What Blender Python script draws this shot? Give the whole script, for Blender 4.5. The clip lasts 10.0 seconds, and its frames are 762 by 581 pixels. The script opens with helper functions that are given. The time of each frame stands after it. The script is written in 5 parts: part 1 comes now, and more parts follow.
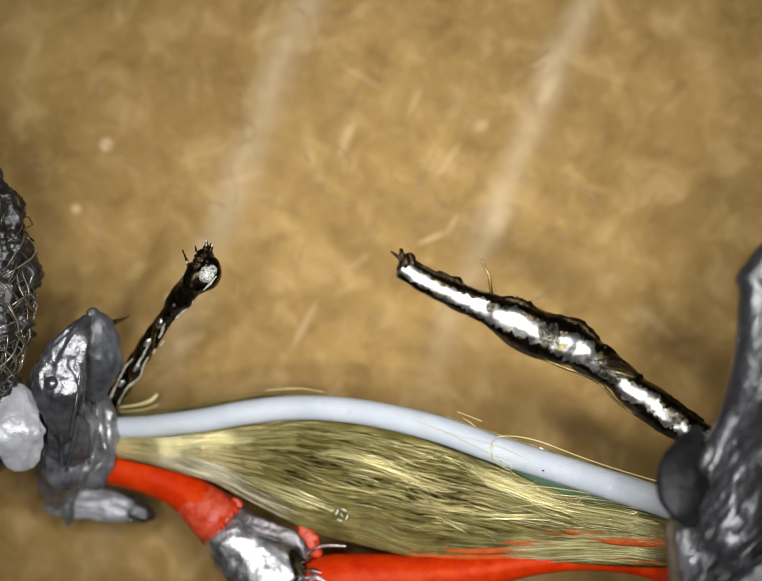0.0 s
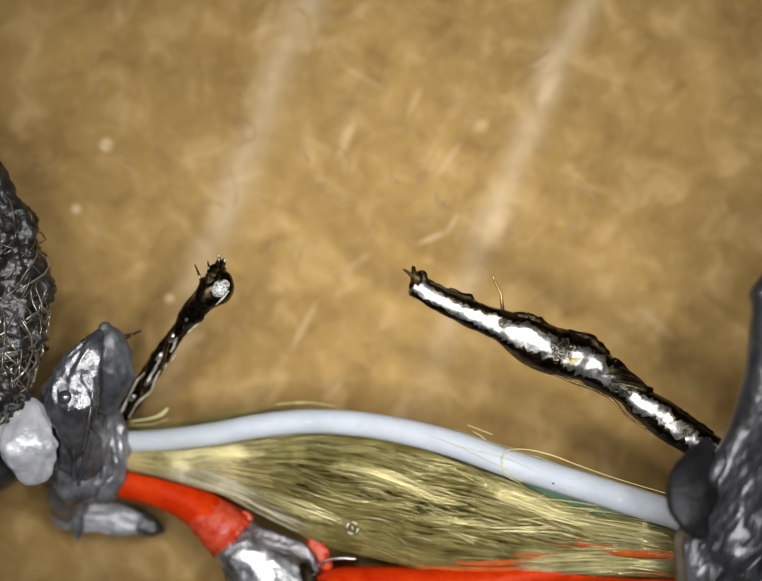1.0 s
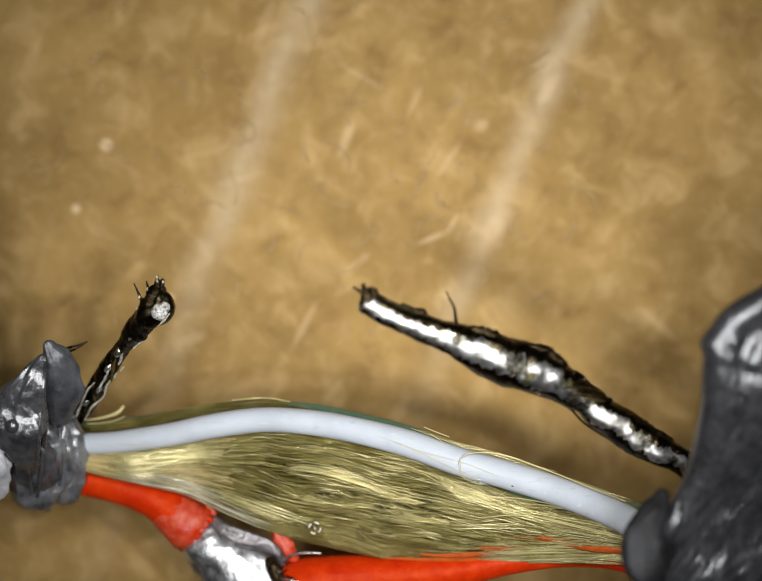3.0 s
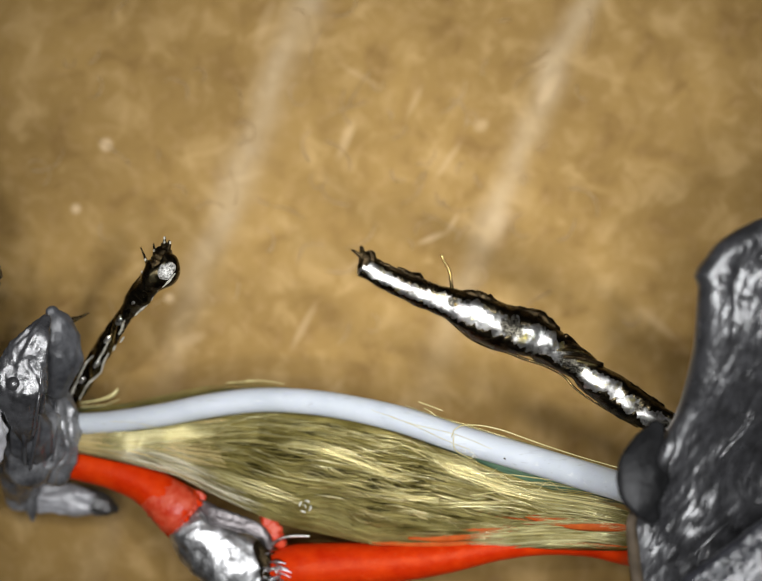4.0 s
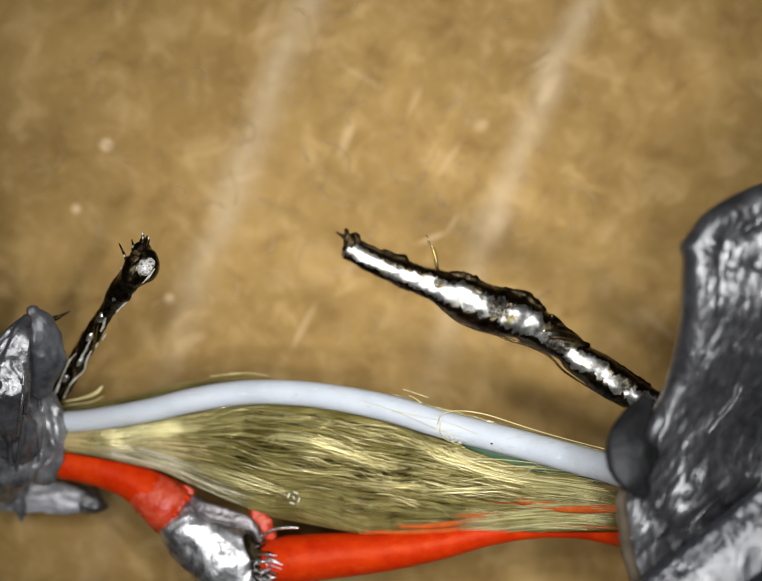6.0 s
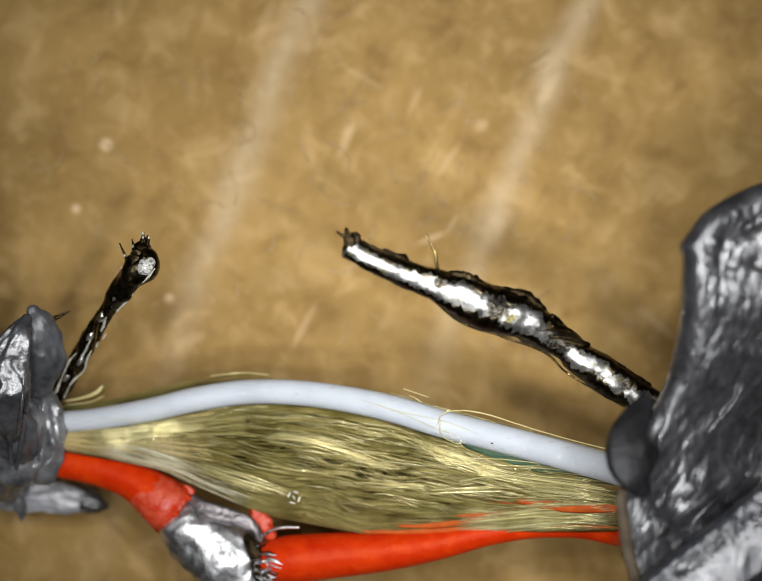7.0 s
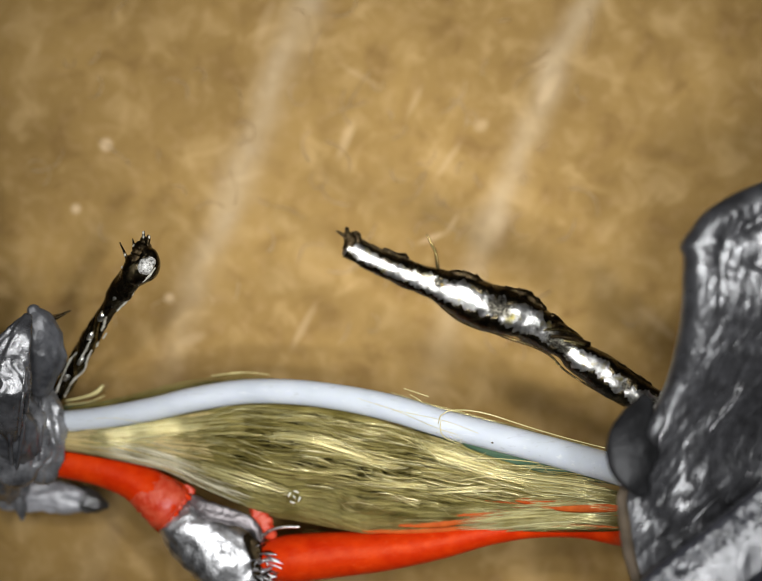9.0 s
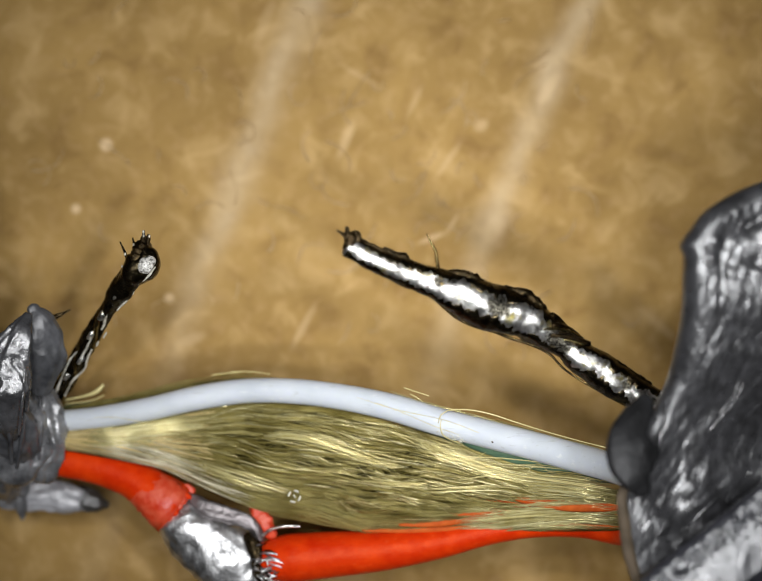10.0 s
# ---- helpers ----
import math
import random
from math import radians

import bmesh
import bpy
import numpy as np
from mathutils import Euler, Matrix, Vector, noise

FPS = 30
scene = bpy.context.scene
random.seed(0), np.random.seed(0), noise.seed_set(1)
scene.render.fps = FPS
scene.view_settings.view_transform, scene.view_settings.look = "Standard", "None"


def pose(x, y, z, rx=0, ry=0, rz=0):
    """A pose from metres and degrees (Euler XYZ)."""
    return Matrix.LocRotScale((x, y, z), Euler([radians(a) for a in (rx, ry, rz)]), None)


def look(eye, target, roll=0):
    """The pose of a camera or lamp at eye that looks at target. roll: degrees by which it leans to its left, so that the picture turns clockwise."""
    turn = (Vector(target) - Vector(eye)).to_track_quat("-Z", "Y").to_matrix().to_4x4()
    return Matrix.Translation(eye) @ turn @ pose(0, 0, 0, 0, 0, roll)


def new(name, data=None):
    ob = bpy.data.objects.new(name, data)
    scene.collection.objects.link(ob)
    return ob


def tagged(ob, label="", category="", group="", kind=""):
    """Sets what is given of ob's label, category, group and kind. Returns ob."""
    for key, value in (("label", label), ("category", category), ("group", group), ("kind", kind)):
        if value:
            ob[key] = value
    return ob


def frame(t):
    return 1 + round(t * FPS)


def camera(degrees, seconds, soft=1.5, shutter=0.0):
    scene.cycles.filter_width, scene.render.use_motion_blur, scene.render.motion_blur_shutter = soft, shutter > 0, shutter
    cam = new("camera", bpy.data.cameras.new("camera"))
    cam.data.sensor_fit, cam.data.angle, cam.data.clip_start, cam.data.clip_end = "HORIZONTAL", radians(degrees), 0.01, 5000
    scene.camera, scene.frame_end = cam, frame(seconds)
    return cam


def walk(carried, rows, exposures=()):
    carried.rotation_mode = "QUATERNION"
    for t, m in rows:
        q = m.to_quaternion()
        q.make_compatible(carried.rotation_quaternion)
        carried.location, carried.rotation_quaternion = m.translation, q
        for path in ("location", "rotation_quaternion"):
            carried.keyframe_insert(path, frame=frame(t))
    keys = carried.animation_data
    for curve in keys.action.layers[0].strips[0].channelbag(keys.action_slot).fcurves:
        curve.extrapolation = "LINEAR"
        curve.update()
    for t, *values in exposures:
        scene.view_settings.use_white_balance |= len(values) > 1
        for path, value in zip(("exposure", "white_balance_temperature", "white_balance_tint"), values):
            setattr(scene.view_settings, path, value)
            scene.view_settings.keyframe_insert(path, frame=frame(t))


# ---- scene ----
MM = 0.001
DIST = 55.0          # microscope lens to the wires, mm
LIFT = 4.5           # wires above the cardboard, mm
HUB = Vector((0.0, -3.0, 0.0))   # where the cable is held, mm from the optical axis

cam = camera(2 * math.degrees(math.atan(7.84 / DIST)), 10.0, soft=1.1)
EYE = pose(0, 0, (DIST + LIFT) * MM)
walk(cam, [(0.0, EYE), (10.0, EYE)])
cam.data.dof.use_dof, cam.data.dof.focus_distance, cam.data.dof.aperture_fstop = True, (DIST - 0.9) * MM, 88.0

# ---- light: the ring of LEDs round the microscope lens, in a dim room ----
world = bpy.data.worlds.new("room")
scene.world = world
world.use_nodes = True
world.node_tree.nodes["Background"].inputs[0].default_value = (0.95, 0.97, 1.0, 1)
world.node_tree.nodes["Background"].inputs[1].default_value = 0.02
LEDS, RING, POWER = 8, 12.0, 0.000193
for k in range(LEDS):
    a = 2 * math.pi * (k + 0.5) / LEDS
    data = bpy.data.lights.new("ring_led", "AREA")
    data.shape, data.size, data.energy, data.color, data.spread = "DISK", 3.0 * MM, POWER, (0.97, 0.98, 1.0), radians(33)
    led = new("ring_led", data)
    at = Vector((RING * math.cos(a), RING * math.sin(a), LIFT + 50)) * MM
    led.matrix_world = look(at, Vector((0.9, 0.5, LIFT)) * MM)
scene.view_settings.exposure = 0.0


# ---- materials ----
class Mat:
    """A small builder of node materials; texture space is in millimetres."""

    def __init__(self, name):
        self.m = bpy.data.materials.new(name)
        self.m.use_nodes = True
        self.t = self.m.node_tree
        self.p = self.t.nodes["Principled BSDF"]
        self.space = None

    def node(self, kind, **sets):
        n = self.t.nodes.new(kind)
        for key, value in sets.items():
            n.inputs[key.replace("_", " ")].default_value = value
        return n

    def link(self, a, b):
        self.t.links.new(a, b)

    def mm(self, stretch=(1, 1, 1), uv=False):
        c = self.node("ShaderNodeTexCoord")
        v = self.node("ShaderNodeVectorMath")
        v.operation = "MULTIPLY"
        k = 1.0 if uv else 1000.0
        v.inputs[1].default_value = tuple(k * s for s in stretch)
        self.link(c.outputs["UV" if uv else "Object"], v.inputs[0])
        return v.outputs[0]

    def noise(self, scale, detail=4, rough=0.6, vec=None, distort=0.0):
        n = self.node("ShaderNodeTexNoise", Scale=scale, Detail=detail, Roughness=rough, Distortion=distort)
        self.link(vec if vec is not None else self.mm(), n.inputs["Vector"])
        return n.outputs["Fac"]

    def math(self, op, a, b=0.0, c=None):
        n = self.node("ShaderNodeMath")
        n.operation = op
        for k, v in enumerate((a, b) if c is None else (a, b, c)):
            if isinstance(v, (int, float)):
                n.inputs[k].default_value = v
            else:
                self.link(v, n.inputs[k])
        return n.outputs[0]

    def ramp(self, fac, stops):
        n = self.node("ShaderNodeValToRGB")
        e = n.color_ramp.elements
        while len(e) < len(stops):
            e.new(0.5)
        for k, (x, c) in enumerate(stops):
            e[k].position = x
            e[k].color = (*c, 1) if len(c) == 3 else c
        self.link(fac, n.inputs[0])
        return n.outputs[0]

    def mix(self, fac, a, b):
        n = self.node("ShaderNodeMix")
        n.data_type = "RGBA"
        for k, v in ((0, fac), (6, a), (7, b)):
            if isinstance(v, (int, float)):
                n.inputs[k].default_value = v
            elif isinstance(v, tuple):
                n.inputs[k].default_value = (*v, 1)
            else:
                self.link(v, n.inputs[k])
        return n.outputs[2]

    def bump(self, height, depth, under=None):
        """depth: the relief in millimetres."""
        n = self.node("ShaderNodeBump", Strength=1.0, Distance=depth * MM)
        self.link(height, n.inputs["Height"])
        if under is not None:
            self.link(under, n.inputs["Normal"])
        self.link(n.outputs[0], self.p.inputs["Normal"])
        return n.outputs[0]

    def put(self, **sets):
        for key, v in sets.items():
            s = self.p.inputs[key.replace("_", " ")]
            if isinstance(v, (int, float)):
                s.default_value = v
            elif isinstance(v, tuple):
                s.default_value = (*v, 1) if len(v) == 3 and s.type == "RGBA" else v
            else:
                self.link(v, s)
        return self


def cardboard_material():
    m = Mat("brown_cardboard")
    big = m.noise(0.32, 3, 0.5)
    mid = m.noise(1.1, 3, 0.55, distort=0.6)
    fine = m.noise(3.2, 2, 0.5)
    base = m.ramp(big, [(0.3, (0.27, 0.160, 0.041)), (0.7, (0.39, 0.239, 0.070))])
    base = m.mix(m.ramp(mid, [(0.52, (0, 0, 0)), (0.78, (0.8, 0.8, 0.8))]), base, (0.56, 0.372, 0.152))
    base = m.mix(m.ramp(mid, [(0.22, (0.9, 0.9, 0.9)), (0.47, (0, 0, 0))]), base, (0.205, 0.110, 0.025))
    base = m.mix(m.ramp(fine, [(0.5, (0, 0, 0)), (0.8, (0.35, 0.35, 0.35))]), base, (0.50, 0.32, 0.14))
    xyz = m.node("ShaderNodeSeparateXYZ")
    warp = m.node("ShaderNodeVectorMath")
    warp.operation = "ADD"
    m.link(m.mm(), warp.inputs[0])
    wob = m.node("ShaderNodeTexNoise", Scale=0.55, Detail=2.0)
    m.link(m.mm(), wob.inputs["Vector"])
    amp = m.node("ShaderNodeVectorMath")
    amp.operation = "MULTIPLY_ADD"
    amp.inputs[1].default_value, amp.inputs[2].default_value = (0.8, 0.8, 0), (-0.4, -0.4, 0)
    m.link(wob.outputs["Color"], amp.inputs[0])
    m.link(amp.outputs[0], warp.inputs[1])
    m.link(warp.outputs[0], xyz.inputs[0])
    X, Y = xyz.outputs[0], xyz.outputs[1]

    def band(x0, y0, x1, y1, half):
        """A pale rubbed crease along a line, with soft sides."""
        L = math.hypot(x1 - x0, y1 - y0)
        dx, dy = (x1 - x0) / L, (y1 - y0) / L
        d = m.math("ADD", m.math("MULTIPLY", m.math("SUBTRACT", X, x0), dy), m.math("MULTIPLY", m.math("SUBTRACT", Y, y0), -dx))
        q = m.math("MULTIPLY", d, 1 / half)
        g = m.math("POWER", 2.718, m.math("MULTIPLY", m.math("MULTIPLY", q, q), -1.0))
        return g

    def spot(x, y, rx, ry, turn, gain):
        """A pale paper fibre or fleck with soft edges."""
        c, s = math.cos(radians(turn)), math.sin(radians(turn))
        a = m.math("SUBTRACT", X0, x)
        b = m.math("SUBTRACT", Y0, y)
        u = m.math("MULTIPLY", m.math("ADD", m.math("MULTIPLY", a, c), m.math("MULTIPLY", b, s)), 1 / rx)
        v = m.math("MULTIPLY", m.math("SUBTRACT", m.math("MULTIPLY", b, c), m.math("MULTIPLY", a, s)), 1 / ry)
        r = m.math("ADD", m.math("MULTIPLY", u, u), m.math("MULTIPLY", v, v))
        r = m.math("MULTIPLY", r, r)
        return m.math("MULTIPLY", m.math("POWER", 2.718, m.math("MULTIPLY", r, -1.0)), gain)

    raw = m.node("ShaderNodeSeparateXYZ")
    m.link(m.mm(), raw.inputs[0])
    X0, Y0 = raw.outputs[0], raw.outputs[1]
    k = (DIST + LIFT) / DIST
    patch = m.ramp(m.noise(0.9, 3, 0.6), [(0.3, (0.40, 0.40, 0.40)), (0.72, (1, 1, 1))])
    b1 = band(-1.55 * k, 5.98 * k, -4.34 * k, -1.42 * k, 0.37)
    b2 = band(4.06 * k, 5.98 * k, 0.86 * k, -2.22 * k, 0.33)
    worn = m.math("MAXIMUM", m.math("MINIMUM", m.math("MULTIPLY_ADD", Y0, 0.16, 0.66), 1.0), 0.26)
    bands = m.math("MULTIPLY", m.math("MULTIPLY", m.math("ADD", b1, b2), patch), worn)
    base = m.mix(m.math("MULTIPLY", bands, 0.64), base, (0.62, 0.48, 0.30))
    total = None
    for x, y, rx, ry, turn, gain in (
            (-5.66, 3.0, 0.13, 0.13, 0, 1.9), (-6.28, 1.68, 0.10, 0.10, 0, 1.6), (-4.36, -0.16, 0.10, 0.10, 0, 1.6),
            (-0.72, 3.1, 0.42, 0.1, 68, 0.7), (1.05, 1.08, 0.30, 0.06, 22, 1.0), (1.46, 1.36, 0.24, 0.05, 58, 0.9),
            (2.06, 3.4, 0.16, 0.12, 30, 0.8), (-1.6, -0.75, 0.5, 0.08, 62, 0.6), (-0.5, 0.55, 0.35, 0.08, 40, 0.4),
            (1.4, 2.7, 0.45, 0.07, 55, 0.5), (-0.4, 4.4, 0.5, 0.06, -30, 0.4), (3.45, 4.15, 0.35, 0.12, 60, 0.8),
            (2.35, 1.3, 0.4, 0.2, 60, 0.6), (0.3, -2.6, 0.5, 0.14, 60, 0.5), (-3.9, -1.0, 0.3, 0.12, 20, 0.5),
            (-2.9, 2.3, 0.5, 0.08, 15, 0.4), (0.7, 3.9, 0.35, 0.06, 65, 0.5), (5.7, -0.7, 0.5, 0.1, -40, 0.45),
            (-1.0, -2.1, 0.4, 0.07, 50, 0.4), (-2.4, 5.5, 0.5, 0.12, 70, 0.4)):
        g = spot(x * k, y * k, rx * k, ry * k, turn, gain)
        total = g if total is None else m.math("MAXIMUM", total, g)
    base = m.mix(m.math("MULTIPLY", total, 0.5), base, (0.72, 0.52, 0.29))
    m.put(Base_Color=base, Roughness=0.75, Specular_IOR_Level=0.3)
    h = m.math("ADD", m.noise(2.0, 3, 0.5), m.math("MULTIPLY", m.noise(7.0, 2, 0.5), 0.3))
    m.bump(h, 0.05)
    return m.m


def plastic(name, low, high, rough=0.35, streak=None, depth=0.012, spec=0.5, coarse=3.0, ior=1.5):
    """Moulded or heat-shrunk plastic; streak: long and cross scale of its wrinkles."""
    m = Mat(name)
    n = m.noise(coarse, 4, 0.6)
    base = m.ramp(n, [(0.3, low), (0.7, high)])
    grain = m.noise(22.0, 3, 0.6)
    r = m.math("MULTIPLY_ADD", m.noise(5.0, 4, 0.65), 0.35, rough - 0.16)
    m.put(Base_Color=base, Roughness=r, Specular_IOR_Level=spec, IOR=ior)
    if streak:
        sway = m.math("MULTIPLY_ADD", m.noise(0.7, 2, 0.5), 1.1, -0.55)

        def slanted(along, across, lean):
            sep = m.node("ShaderNodeSeparateXYZ")
            m.link(m.mm(uv=True), sep.inputs[0])
            comb = m.node("ShaderNodeCombineXYZ")
            side = m.math("ADD", m.math("SUBTRACT", sep.outputs[1], m.math("MULTIPLY", sep.outputs[0], lean)), sway)
            m.link(m.math("MULTIPLY", sep.outputs[0], along), comb.inputs[0])
            m.link(m.math("MULTIPLY", side, across), comb.inputs[1])
            return comb.outputs[0]
        patch = m.ramp(m.noise(1.1, 2, 0.5), [(0.36, (0.30, 0.30, 0.30)), (0.60, (1, 1, 1))])
        s = m.noise(1.0, 2, 0.5, vec=slanted(streak[0], streak[1], 0.42), distort=0.3)
        s2 = m.noise(1.0, 2, 0.5, vec=slanted(streak[0] * 2.0, streak[1] * 2.8, 0.30), distort=0.3)
        under = m.bump(m.math("MULTIPLY", s, patch), depth)
        under = m.bump(m.math("MULTIPLY", s2, patch), depth * 0.36, under)
        m.bump(grain, depth * 0.04, under)
    else:
        m.bump(m.math("ADD", m.noise(7.0, 3, 0.6), m.math("MULTIPLY", grain, 0.3)), depth)
    return m.m


def solder(name, low, high, rough=0.24, depth=0.012, scale=9.0, gilt=0.0, dull=()):
    """dull: dark satin patches, some painted in where highlights break, (x, y, radius) in the cable's own millimetres.
    """
    m = Mat(name)
    n = m.noise(scale * 0.5, 4, 0.65)
    base = m.ramp(n, [(0.31, low), (0.56, high)])
    if gilt:
        base = m.mix(m.ramp(m.noise(scale * 2.4, 4, 0.7), [(0.33, (0.85, 0.85, 0.85)), (0.40, (0, 0, 0))]), base, (0.03, 0.024, 0.014))
        base = m.mix(m.ramp(m.noise(2.6, 4, 0.7), [(0.56, (0, 0, 0)), (0.66, (gilt, gilt, gilt))]), base, (0.50, 0.42, 0.10))
    r = m.math("MULTIPLY_ADD", m.noise(scale * 0.4, 5, 0.75), 0.4, rough - 0.18)
    if dull:
        xyz = m.node("ShaderNodeSeparateXYZ")
        m.link(m.mm(), xyz.inputs[0])
        total = None
        for x, y, size in dull:
            u, v = (m.math("MULTIPLY", m.math("SUBTRACT", xyz.outputs[k], c), 1 / size) for k, c in ((0, x), (1, y)))
            g = m.math("POWER", 2.718, m.math("MULTIPLY", m.math("ADD", m.math("MULTIPLY", u, u), m.math("MULTIPLY", v, v)), -1.0))
            total = g if total is None else m.math("MAXIMUM", total, g)
        ragged = m.math("ADD", total, m.math("MULTIPLY_ADD", m.noise(7.0, 5, 0.75), 1.3, -0.65))
        mask = m.ramp(ragged, [(0.30, (0, 0, 0)), (0.62, (1, 1, 1))])
        grit = m.ramp(m.noise(34.0, 3, 0.7), [(0.46, (0.010, 0.008, 0.006)), (0.66, (0.30, 0.28, 0.22))])
        base = m.mix(mask, base, grit)
        r = m.math("ADD", r, m.math("MULTIPLY", mask, 0.12))
    m.put(Base_Color=base, Metallic=1.0, Roughness=r)
    m.bump(m.math("ADD", m.noise(scale, 4, 0.65), m.math("MULTIPLY", m.noise(scale * 4, 2, 0.6), 0.24)), depth)
    return m.m


def fibre_material(name, stops, rough=0.38, tint=(1.0, 0.92, 0.62), sheen=0.0):
    m = Mat(name)
    g = m.node("ShaderNodeNewGeometry")
    base = m.ramp(g.outputs["Random Per Island"], stops)
    lane = m.noise(1.0, 3, 0.6, vec=m.mm((0.35, 3.4, 3.4)), distort=0.3)
    base = m.mix(m.ramp(lane, [(0.30, (0.16, 0.16, 0.16)), (0.44, (0, 0, 0))]), base, tuple(0.5 * c for c in stops[1][1]))
    fade = m.noise(1.6, 3, 0.6)
    base = m.mix(m.ramp(fade, [(0.35, (0, 0, 0)), (0.7, (0.4, 0.4, 0.4))]), base, tuple(1.25 * c for c in stops[-1][1]))
    m.put(Base_Color=base, Roughness=rough, Specular_IOR_Level=1.0, Specular_Tint=tint, Metallic=sheen)
    return m.m


WHITE = Mat("white_insulation")
WHITE_BASE = WHITE.ramp(WHITE.noise(1.2, 3, 0.5), [(0.3, (0.52, 0.555, 0.59)), (0.7, (0.60, 0.63, 0.665))])
SCRATCH = WHITE.noise(1.0, 3, 0.6, vec=WHITE.mm((1.2, 11.0, 11.0)), distort=0.4)
WHITE_BASE = WHITE.mix(WHITE.ramp(SCRATCH, [(0.3, (0.5, 0.5, 0.5)), (0.38, (0, 0, 0))]), WHITE_BASE, (0.42, 0.43, 0.42))
WHITE_BASE = WHITE.mix(WHITE.ramp(SCRATCH, [(0.62, (0, 0, 0)), (0.7, (0.5, 0.5, 0.5))]), WHITE_BASE, (0.72, 0.73, 0.72))
WHITE.put(Base_Color=WHITE_BASE,
          Roughness=0.55, Specular_IOR_Level=0.25, Subsurface_Weight=0.5, Subsurface_Radius=(0.2, 0.2, 0.25), Subsurface_Scale=0.3 * MM)
WHITE.bump(WHITE.noise(9.0, 3, 0.6), 0.003)
WHITE = WHITE.m
RED = Mat("red_insulation")
RED_BASE = RED.ramp(RED.noise(2.2, 4, 0.6), [(0.3, (0.56, 0.020, 0.0015)), (0.72, (0.74, 0.050, 0.003))])
RED_BASE = RED.mix(RED.ramp(RED.noise(8.0, 4, 0.7), [(0.6, (0, 0, 0)), (0.72, (0.24, 0.24, 0.24))]), RED_BASE, (0.78, 0.20, 0.07))
RED.put(Base_Color=RED_BASE, Roughness=RED.math("MULTIPLY_ADD", RED.noise(4.0, 3, 0.6), 0.4, 0.22), Specular_IOR_Level=0.26, Specular_Tint=(1.0, 0.5, 0.25))
RED.bump(RED.noise(3.0, 5, 0.65), 0.034)
RED = RED.m
SCORCHED = plastic("scorched_red_rim", (0.56, 0.028, 0.004), (0.68, 0.105, 0.045), 0.42, depth=0.02, coarse=5.0)
GREEN = plastic("green_enamel", (0.085, 0.165, 0.10), (0.13, 0.22, 0.135), 0.35, depth=0.003)
JACKET = plastic("black_jacket", (0.014, 0.0138, 0.0142), (0.046, 0.046, 0.049), 0.31, streak=(1.2, 7.4), depth=0.027, spec=1.0, ior=1.60)
SCUFFED = plastic("scuffed_grey_jacket", (0.008, 0.008, 0.010), (0.036, 0.037, 0.046), 0.32, streak=(1.2, 5.0), depth=0.020, spec=1.0, ior=1.6)
AMBER = plastic("brown_thin_jacket", (0.060, 0.044, 0.027), (0.12, 0.09, 0.06), 0.6, depth=0.02, spec=0.2)
LIP = plastic("dark_smooth_jacket", (0.006, 0.006, 0.006), (0.022, 0.022, 0.023), 0.40, depth=0.020, coarse=1.3, spec=0.22)
GREY = plastic("grey_melted_jacket", (0.026, 0.026, 0.028), (0.24, 0.242, 0.25), 0.28, depth=0.008, spec=1.0, ior=1.75, coarse=1.8)
GLOSS = plastic("glossy_melted_jacket", (0.016, 0.016, 0.017), (0.10, 0.10, 0.105), 0.27, depth=0.012, spec=1.0, ior=1.70, coarse=1.8)
SMOKE = plastic("smoky_thin_jacket", (0.028, 0.029, 0.032), (0.13, 0.132, 0.14), 0.36, depth=0.010, spec=0.7, coarse=1.8)
PALE = plastic("pale_grey_jacket", (0.12, 0.12, 0.127), (0.50, 0.50, 0.52), 0.33, depth=0.010, coarse=1.6, spec=1.0)
# grey plastic painted near white for its blown highlight
GLARE = plastic("glare_pale_jacket", (0.42, 0.42, 0.44), (0.72, 0.72, 0.75), 0.30, depth=0.014, spec=1.0, ior=1.7)
DARK = plastic("black_braid_cloth", (0.007, 0.0065, 0.006), (0.034, 0.030, 0.027), 0.32, depth=0.03, spec=1.0)
TIN = solder("tinned_copper", (0.10, 0.09, 0.07), (0.98, 0.97, 0.93), 0.33, 0.016, 8.0, 0.85, ((2.30, 2.62, 0.30), (1.12, 3.12, 0.12), (3.50, 1.92, 0.34), (4.86, 1.06, 0.12), (5.4, 0.72, 0.12)))
BLOB = solder("dull_solder", (0.17, 0.165, 0.16), (0.95, 0.95, 0.95), 0.42, 0.024, 3.2)
# pale diffuse colour that paints the short end's glints
GLINT = plastic("glint_painted_solder", (0.20, 0.18, 0.12), (0.88, 0.85, 0.74), 0.30, depth=0.02, spec=1.0, coarse=9.0)
# black and white mottling paints the bead's broken sparkle
SPECKLE = plastic("sparkle_painted_solder", (0.03, 0.028, 0.02), (0.95, 0.93, 0.86), 0.25, depth=0.03, spec=1.0, coarse=20.0)
STRAND = solder("dull_strand", (0.12, 0.105, 0.105), (0.34, 0.31, 0.31), 0.55, 0.03, 3.0)
GILT = solder("bare_copper", (0.16, 0.11, 0.04), (0.58, 0.46, 0.2), 0.2, 0.01, 9.0)
# near-black metal: the short end, and shade painted onto the long end's flanks
DARK_METAL = solder("dark_metal", (0.010, 0.008, 0.005), (0.085, 0.066, 0.036), 0.22, 0.016, 9.0)
COPPER = solder("dark_copper", (0.03, 0.02, 0.008), (0.34, 0.24, 0.09), 0.22, 0.012, 7.0)
